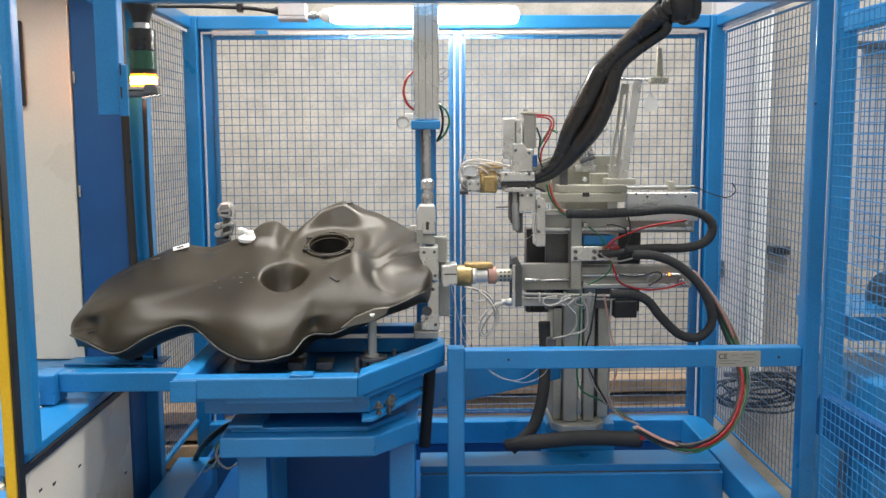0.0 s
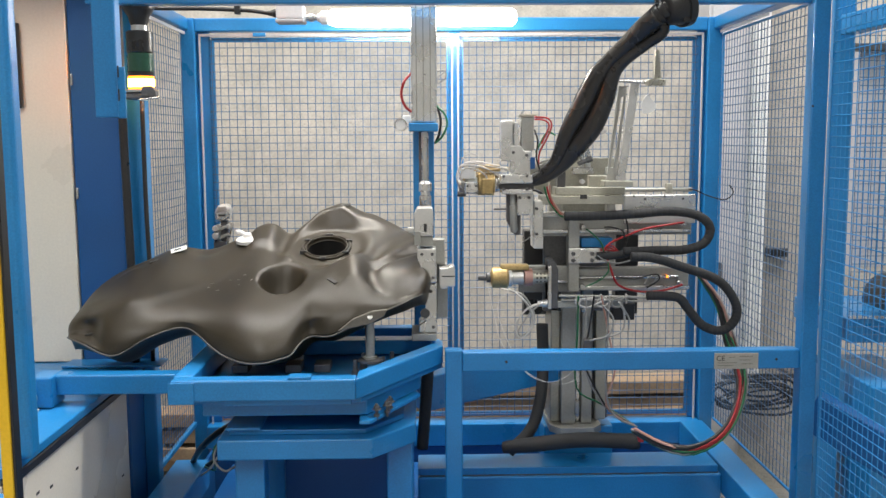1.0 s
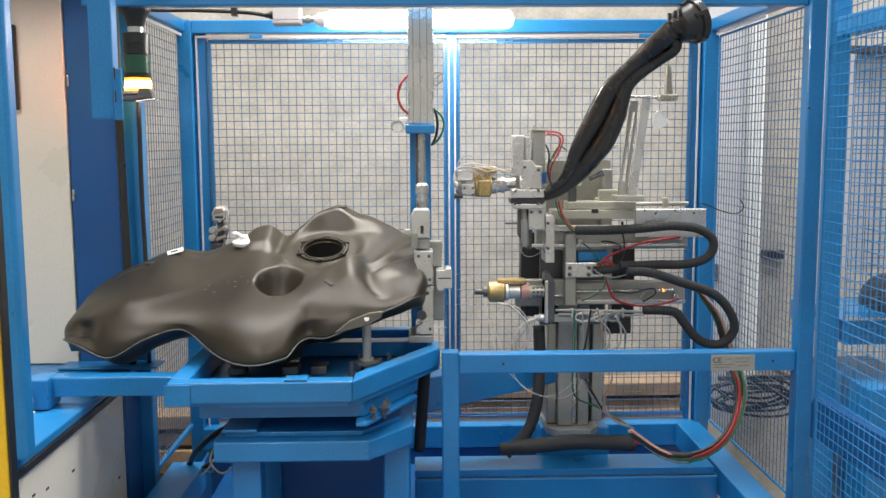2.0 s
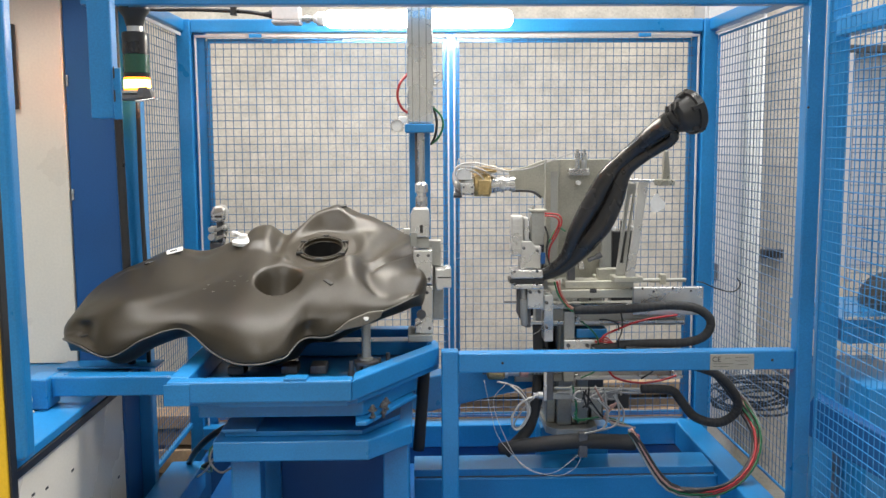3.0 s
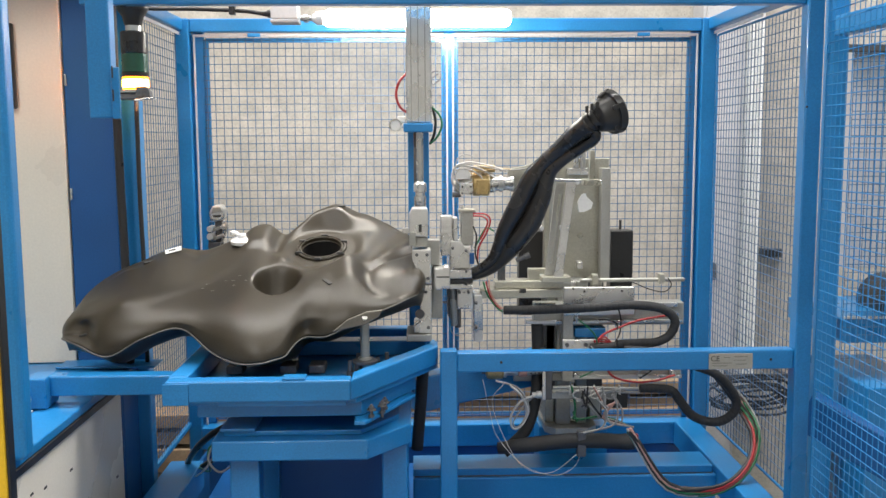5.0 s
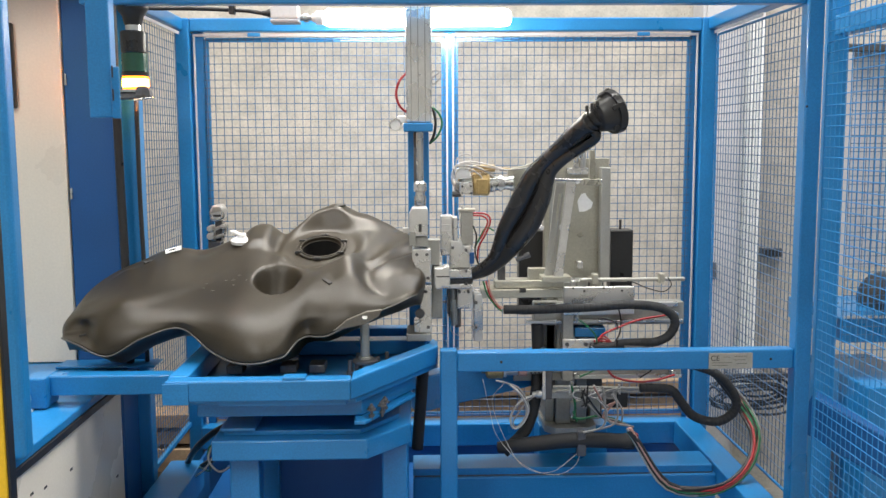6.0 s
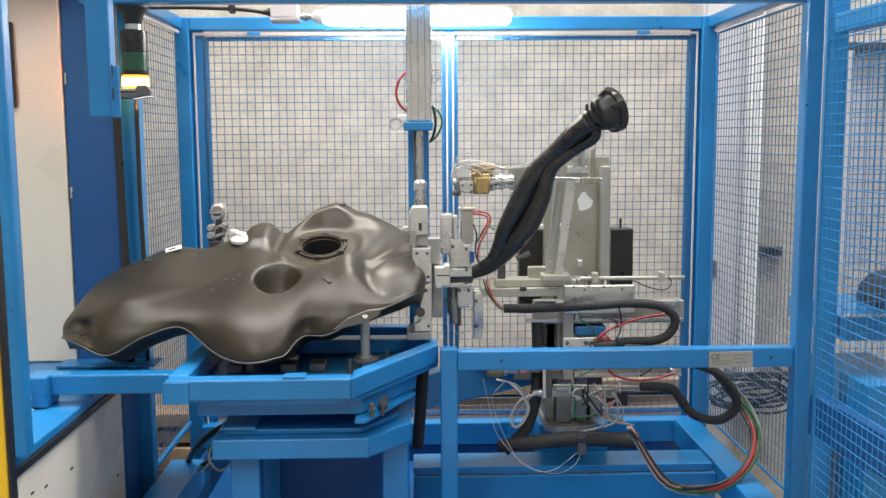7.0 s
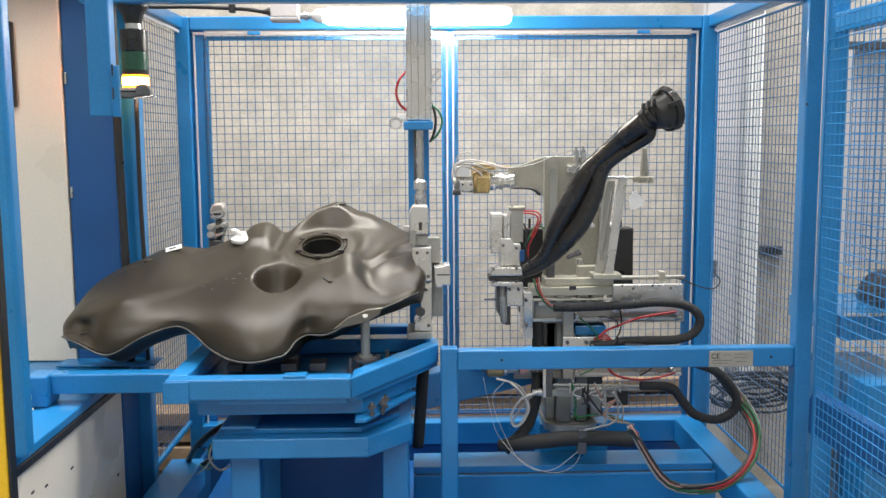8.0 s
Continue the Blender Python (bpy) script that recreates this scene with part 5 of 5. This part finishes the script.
    for k in range(3):
        p = put([(1178 + 9 * k, 196 - 4 * k, 2.24)])[0]
        part("hook", box(p[0] - 0.004, p[0] + 0.004, p[1] - 0.006, p[1] + 0.006, p[2] - 0.008, p[2] + 0.008, 0.002), BLACK, f)


filler_pipe()


# ---- lower welding tool ----
def lower_tool():
    h = thing("lower_welding_tool", (0.2353, 2.53, 1.0900), "brass and steel welding tool on the lower slide", "tool head")
    MOVING.append((h, 0, 1))
    d = 2.52
    z = 1.1754
    part("tip", turned([(0, 0.008), (0.6, 0.009), (0.65, 0.014), (1, 0.014)], (0.0445, d, z), (0.0817, d, z), 18), STEEL_DARK, h)
    part("brass_body", turned([(0, 0.016), (0.1, 0.027), (0.2, 0.029), (0.9, 0.029), (1, 0.025)], (0.0786, d, z), (0.1282, d, z), 24), BRASS, h)
    part("brass_top", box(0.1065, 0.1841, d - 0.015, d + 0.02, 1.1958, 1.2115, 0.004), BRASS, h)
    part("flange", turned([(0, 0.025), (0.2, 0.026), (0.25, 0.020), (1, 0.020)], (0.1282, d, z), (0.1685, d, z), 22), ALU, h)
    part("clamp_ring", turned([(0, 0.024), (1, 0.024)], (0.1717, d, z), (0.1934, d, z), 22), PINK, h)
    part("barrel", turned([(0, 0.018), (1, 0.018)], (0.1949, d, z), (0.2431, d, z), 22), ALU_WARM, h)
    for i in range(4):
        for j in range(3):
            x = (-1.1323) + (884 + 7 * i + -13.4) * d / 1640
            zz = z + 0.010 - 0.010 * j
            y = d - math.sqrt(0.018 ** 2 - (zz - z) ** 2)
            part("hole", turned([(0, 0.0032), (1, 0.0032)], (x, y + 0.002, zz), (x, y - 0.0006, zz), 8), INK_AND_SHADE, h)
    part("bracket", plate([(0.2353, 1.2241), (0.2493, 1.2288), (0.2633, 1.2005), (0.2633, 1.0900), (0.2353, 1.0900)], 2.50, 2.56, 0.002), STEEL_DARK, h)
    part("bracket_face", box(0.2353, 0.2446, 2.495, 2.565, 1.0900, 1.2084, 0.002), ALU, h)
    part("slide_bar", box(0.2622, 0.4436, 2.50, 2.54, 1.0919, 1.1108, 0.002), ALU_DULL, h)
    part("air_tube", rod((0.2643, 2.495, 1.1267), (0.5347, 2.495, 1.1188), 0.0042, 10), ALU_DULL, h)
    part("air_tube", rod((0.2720, 2.495, 1.1141), (0.5115, 2.495, 1.1094), 0.0032, 10), WIRE_G, h)
    part("gland", turned([(0, 0.011), (0.5, 0.011), (0.55, 0.008), (1, 0.008)], (0.2334, 2.50, 1.1047), (0.2073, 2.50, 1.1047), 12), ALU, h)
    for x in (0.3106, 0.3800, 0.4496):
        part("tube_tie", box(x - 0.002, x + 0.002, 2.487, 2.503, 1.1050, 1.1300, 0.001), WIRE_W, h)
    loops = (((890, 533), (868, 540), (850, 565), (848, 590), (860, 592), (875, 570), (872, 545), (850, 515), (820, 505)),
             ((888, 535), (872, 550), (852, 580), (856, 592), (872, 580), (880, 555), (862, 520), (832, 507)),
             ((985, 523), (965, 525), (960, 535), (975, 540), (995, 532), (1010, 525)), ((1010, 522), (995, 527), (993, 537), (1005, 540), (1018, 530), (1040, 525)), ((1040, 522), (1020, 528), (1020, 538), (1032, 540), (1035, 532)),
             ((884, 534), (862, 546), (846, 572), (852, 594), (868, 586), (878, 560), (866, 532), (845, 512)),
             ((1052, 520), (1035, 530), (1042, 545), (1052, 565), (1050, 590)))
    part("plug", box(0.3253, 0.3496, 2.44, 2.46, 0.9449, 1.0154, 0.003), STEEL_DARK, h, "hanging cable plug")
    for i, pts in enumerate((((795, 500), (808, 560), (822, 608), (870, 662), (925, 682), (962, 668), (976, 640)), ((835, 505), (812, 545), (850, 640), (885, 672), (925, 674), (970, 640)), ((1030, 530), (1040, 550), (1035, 585), (982, 600)), ((1000, 535), (1020, 560), (1012, 590), (978, 600)))):
        part("hanging_wire", hose([((-1.1009) + (x + -13.4) * 2.45 / 1640, 2.45 - 0.004 * i, 1.9201 - (y + 7) * 2.45 / 1640) for x, y in pts], 0.0009 if i < 2 else 0.0028, 40, 6), (WIRE_W, WIRE_W, WIRE_G, WIRE_G)[i], h)
    for i, pts in enumerate(loops):
        part("wire", hose([((-1.1144) + (x + -13.4) * 2.48 / 1640, 2.48 - 0.003 * (i % 3), 1.9247 - (y + 7) * 2.48 / 1640) for x, y in pts], 0.0026, 36, 6), (WIRE_W, WIRE_G, WIRE_W, WIRE_W, WIRE_G, WIRE_W, WIRE_G)[i], h)


lower_tool()


# ---- flexible hoses, in short rigid pieces ----
def flexible(name, label, strands, count):
    """strands: (material, radius, [(x, y, z, share of lift, share of slide, share of tool, drift x, drift z)])."""
    first = strands[0][2][0]
    t = thing(name, (first[0], first[1], first[2]), label, "hose")
    base = t.matrix_basis.translation.copy()
    for material, r, pts in strands:
        def centre(time, pts=pts):
            lift, slide, tool = at_time(T_LIFT, time), at_time(T_SLIDE, time), at_time(T_TOOL, time)
            low = -lift / 0.255
            return glide([(p[0] + p[4] * slide + p[5] * tool + p[6] * low, p[1], p[2] + p[3] * lift + p[7] * tool / 0.105) for p in pts], count)
        times = [q for q in TIMES]
        curves = {q: centre(q) for q in times}
        length = max((a - b).length for c in curves.values() for a, b in zip(c, c[1:]))
        bm = turned([(0, r * 0.6), (0.04, r * 0.93), (0.12, r), (0.88, r), (0.96, r * 0.93), (1, r * 0.6)], (0, 0, -length * 0.72), (0, 0, length * 0.72), 12)
        me = bpy.data.meshes.new("sleeve_piece")
        bm.to_mesh(me)
        bm.free()
        me.materials.append(material)
        for k in range(count):
            ob = new("sleeve_piece", me)
            ob.parent = t
            rows = []
            for q in times:
                a, b = curves[q][k], curves[q][k + 1]
                z = (b - a).normalized()
                x = Vector((0, 1, 0)).cross(z).normalized()
                m = Matrix((x, z.cross(x), z)).transposed().to_4x4()
                rows.append((q, Matrix.Translation((a + b) / 2 - base) @ m))
            FLEXIBLE.append((ob, rows))
    return t


def pts(rows, y):
    return [((x - 751.7) * (y + sum(r)) / 1640, y + sum(r), 1.55 - (z - 243.5) * (y + sum(r)) / 1640, wl, ws, wt, dx, dz) for (x, z, wl, ws, wt, dx, dz, *r) in rows]


def hoses():
    d = 2.49
    flexible("upper_hose_loop", "black foam-sleeved hose loop on the upper slide", [(FOAM, 0.0125, pts([
        (1005, 378, 1, 1, 0, 0, 0), (1060, 378, 1, 0.9, 0, 0, 0), (1130, 375, 1, 0.7, 0, 0, 0), (1190, 371, 1, 0.55, 0, 0, 0), (1240, 378, 1, 0.5, 0, 0, 0), (1265, 400, 1, 0.5, 0, 0, 0),
        (1255, 428, 1, 0.5, 0, 0, 0), (1220, 440, 1, 0.4, 0, 0, 0), (1170, 441, 1, 0.15, 0, 0, 0), (1112, 443, 1, 0, 0, 0, 0)], d))], 44)
    flexible("lower_hose_loop", "black foam-sleeved hose loop on the lower slide", [(FOAM, 0.0125, pts([
        (1125, 452, 1, 0, 0, 0, 0), (1165, 455, 1, 0, 0, 0, 0), (1205, 472, 1, 0, 0.2, 0, 0), (1240, 503, 1, 0, 0.6, 0.012, 0.01), (1263, 543, 1, 0, 0.72, 0.02, 0.012), (1268, 580, 1, 0, 0.68, 0.022, 0.02),
        (1245, 604, 1, 0, 0.65, 0.014, 0.024), (1210, 598, 1, 0, 0.65, 0, 0.03), (1175, 565, 1, 0, 0.75, 0, 0.028), (1150, 535, 1, 0, 0.9, 0, 0.01), (1120, 524, 1, 0, 1, 0, 0), (1085, 523, 1, 0, 1, 0, 0)], d - 0.035))], 58)
    cols = (BLACK, GREEN, RED, BLACK, GREEN, PINK, RED, WIRE_G, BLACK, BLACK, PINK, BLACK)
    strands = []
    loop = ((1235, 488, 0.96, 0.2, 0.03), (1272, 540, 0.9, 0.2, 0.04), (1308, 610, 0.75, 0, 0.06), (1331, 680, 0.6, 0, 0.058), (1321, 745, 0.52, 0, 0.062),
            (1290, 790, 0.50, 0, 0.05), (1240, 812, 0.45, 0, 0.04), (1190, 803, 0.40, 0, 0.018), (1138, 775, 0, 0, 0))
    for i, m in enumerate(cols):
        rows = []
        for j, (x, z, wl, wt, dx) in enumerate(loop):
            turn = i * 2.4 + j * 0.7
            spread = (3.0, 8.0, 11.0, 10.0, 8.0, 8.0, 9.0, 7.0, 4.5)[j] * (0.35 + 0.65 * ((i * 7) % 10) / 9)
            rows.append((x + spread * math.cos(turn), z + spread * math.sin(turn), wl, 0, wt, dx, 0, 0.007 * math.sin(turn * 1.3 + 1) + (0.19, 0.18, 0.16, 0.10, 0.05, 0.02, 0, 0, 0)[j]))
        strands.append((m, (0.0042, 0.0032, 0.0048)[i % 3], pts(rows, 2.35)))
    flexible("cable_bundle", "bundle of red, green and black hoses hanging from the carriage", strands, 26)
    strands = []
    for i, (m, x, zz) in enumerate(((GREEN, 1028, 690), (WIRE_G, 1045, 660), (BLACK, 1040, 640), (PINK, 1098, 660), (WIRE_G, 1080, 650))):
        strands.append((m, 0.0026, pts([
            (1030 + 14 * i, 525, 1, 0, 0, 0, 0), ((1030 + 14 * i + x) / 2, 590, 0.8, 0, 0, 0.01, 0), (x, zz, 0.35, 0, 0, 0.015, 0), (1070 + 4 * i, 720, 0.15, 0, 0, 0.01, 0), (1105, 742 + 2 * i, 0.05, 0, 0, 0, 0), (1138, 765, 0, 0, 0, 0, 0)], 2.48 - 0.006 * i)))
    flexible("column_wires", "loose coloured wires in front of the column", strands, 20)
    # fixed sleeve on the base
    single("base_sleeve", hose([(0.2191, 2.50, 0.6985), (0.3132, 2.47, 0.7177), (0.4348, 2.46, 0.7306), (0.5871, 2.45, 0.7274)], 0.02, 40, 14, [(0, 0.016), (0.2, 0.021), (0.9, 0.021), (0.95, 0.023), (1, 0.021)]), FOAM, "thick black foam sleeve lying on the blue base", "hose")
    single("column_sleeve", hose([(0.3338, 2.57, 1.0343), (0.3354, 2.56, 0.9203), (0.3265, 2.54, 0.8274), (0.2975, 2.52, 0.7434), (0.2334, 2.50, 0.6846)], 0.0165, 40, 14), FOAM, "black foam sleeve running down beside the column", "hose")
    single("red_plug", box(0.5787, 0.5954, 2.43, 2.45, 0.7307, 0.7531, 0.002), RED, "small red plug at the sleeve end", "plug")
    single("black_strap", hose([((-0.0071), 2.42, 0.7259), (0.0031, 2.42, 0.8500), (0.0120, 2.42, 0.9728)], 0.016, 20, 10), FOAM, "black sleeve hanging beside the table", "hose")


hoses()


# ---- outside the cage ----
def timber(at, label, x0, x1, y, top, h):
    w = thing("timber_stack", at, label, "timber", "timber stacks")
    z, k = 0.0, 0
    while z + h < top:
        part("board", beam((x0 + 0.02 * (k % 3), y + 0.012 * (k % 2), z + h / 2), (x1, y + 0.012 * (k % 2), z + h / 2 + 0.012 * (k % 3)), h - 0.008, 0.12, 0.003, (0, 1, 0)), WOOD, w)
        z, k = z + h, k + 1


def outside():
    timber((0.4, 3.5, 0.0), "stack of raw brown timber boards behind the cage", -0.55, 1.05, 3.46, 0.6694, 0.058)
    timber((-1.2, 3.5, 0.0), "low stack of reddish timber boards behind the cage", -1.9, -0.58, 3.46, 0.5364, 0.058)
    # pale cover strip and grey cabinet against the wall
    st = thing("cover_strip", (1.3902, 3.88, 0.4931), "white ribbed cover strip fixed on the wall", "strip", kind="structure")
    for i in range(5):
        x = 1.3418 + 0.019 * i
        part("rib", box(x, x + 0.017, 3.85, 3.949, 0.4931, 3.6, 0.004), WHITE, st)
    cb = thing("wall_cabinet", (1.2, 3.9, 0.0), "tall narrow grey cabinet against the wall", "cabinet")
    part("body", box(1.1607, 1.3346, 3.80, 3.949, 0, 3.4, 0.004), GREY, cb)
    part("door", box(1.1728, 1.3177, 3.785, 3.799, 0.1, 3.3, 0.004), GREY, cb)
    part("handle", box(1.2178, 1.2319, 3.765, 3.784, 0.9739, 1.0444, 0.002), STEEL_DARK, cb)
    so = thing("wall_socket", (1.5191, 3.94, 1.0525), "small dark socket box on the wall", "socket")
    part("box", box(1.4753, 1.5630, 3.91, 3.949, 1.0453, 1.0839, 0.003), STEEL_DARK, so)
    part("cover", box(1.4850, 1.5532, 3.905, 3.909, 1.0501, 1.0791, 0.001), BLACK, so)
    hk = thing("cable_hook", (1.4217, 3.93, 0.4876), "grey steel bracket on the wall carrying coiled cables", "hook")
    part("arm", box(1.2242, 1.5562, 3.70, 3.72, 0.5683, 0.5877, 0.003), STEEL_DARK, hk)
    for x in (1.2905, 1.5158):
        part("stay", box(x - 0.008, x + 0.008, 3.72, 3.949, 0.5683, 0.5877, 0.002), STEEL_DARK, hk)
    for i in range(7):
        r = 0.14 + 0.012 * (i % 4)
        cx = 1.3488 + 0.02 * math.sin(2.1 * i)
        pts2 = [(cx + r * math.cos(a), 3.69 - 0.014 * i, 0.5421 - 0.008 * i + 0.30 * r * math.sin(a) + 0.01 * math.sin(2 * a + i)) for a in [math.tau * q / 14 for q in range(15)]]
        part("cable_turn", hose(pts2, 0.0055, 60, 8), BLACK, hk, "turn of black cable")
    # neighbouring blue cage and machine
    m = thing("neighbour_machine", (1.7, 3.0, 0.0), "neighbouring blue machine frame with a dark motor", "machine")
    part("post", box(1.2784, 1.3329, 2.88, 2.93, 0, 2.3, 0.004), BLUE, m)
    part("top_beam", beam((1.2965, 2.86, 1.8926), (1.4206, 2.45, 1.9179), 0.05, 0.06, 0.004), BLUE, m)
    part("top_tray", box(1.4404, 1.7328, 3.15, 3.19, 1.8435, 1.8690, 0.003), STEEL_DARK, m)
    part("white_cover", box(1.5009, 1.7887, 3.19, 3.24, 1.1021, 1.8567, 0.004), GREY, m)
    part("bench", box(1.3475, 1.6210, 2.86, 3.3, 0.9040, 0.9809, 0.004), BLUE, m)
    part("bench_edge", box(1.3475, 1.6210, 2.855, 2.86, 0.9809, 0.9919, 0.002), ALU, m)
    mo = part("motor", turned([(0, 0.078), (0.1, 0.088), (0.9, 0.088), (1, 0.07)], (1.600, 2.90, 1.005), (1.600, 3.15, 1.005), 28), BLACK, m, "dark motor housing")
    for k in range(8):
        w = k * math.tau / 8
        part("vent", box(1.600 + 0.05 * math.cos(w) - 0.010, 1.600 + 0.05 * math.cos(w) + 0.010, 2.893, 2.899, 1.005 + 0.05 * math.sin(w) - 0.010, 1.005 + 0.05 * math.sin(w) + 0.010, 0.002), (BLACK, GREEN_LENS)[k % 2], mo)
    part("wire_mesh", net((1.335, 2.84, 0.86), (1, 0, 0), (0, 0, 1), 20, 42), DIM_WIRE, m, "blue welded wire mesh")
    part("lower_beam", beam((1.1699, 2.7, 0.7365), (1.3974, 2.5, 0.6099), 0.05, 0.12, 0.004), DARK_BLUE, m)
    part("lower_box", box(1.3801, 1.6005, 2.75, 3.2, 0.22, 0.7873, 0.004), BLUE, m)
    part("leg", box(1.4241, 1.4593, 2.76, 2.80, 0.0, 0.219, 0.003), BLUE, m)
    part("leg", box(1.3201, 1.3567, 2.935, 2.98, 0.0, 0.7042, 0.003), BLUE, m)


outside()


# ---- what moves ----
def motions():
    for ob, share_slide, share_tool in MOVING:
        p = ob.matrix_basis.translation.copy()
        walk(ob, [(t, pose(p.x + share_slide * at_time(T_SLIDE, t) + share_tool * at_time(T_TOOL, t), p.y, p.z + at_time(T_LIFT, t))) for t in TIMES])
    for ob, rows in FLEXIBLE:
        walk(ob, rows)


motions()
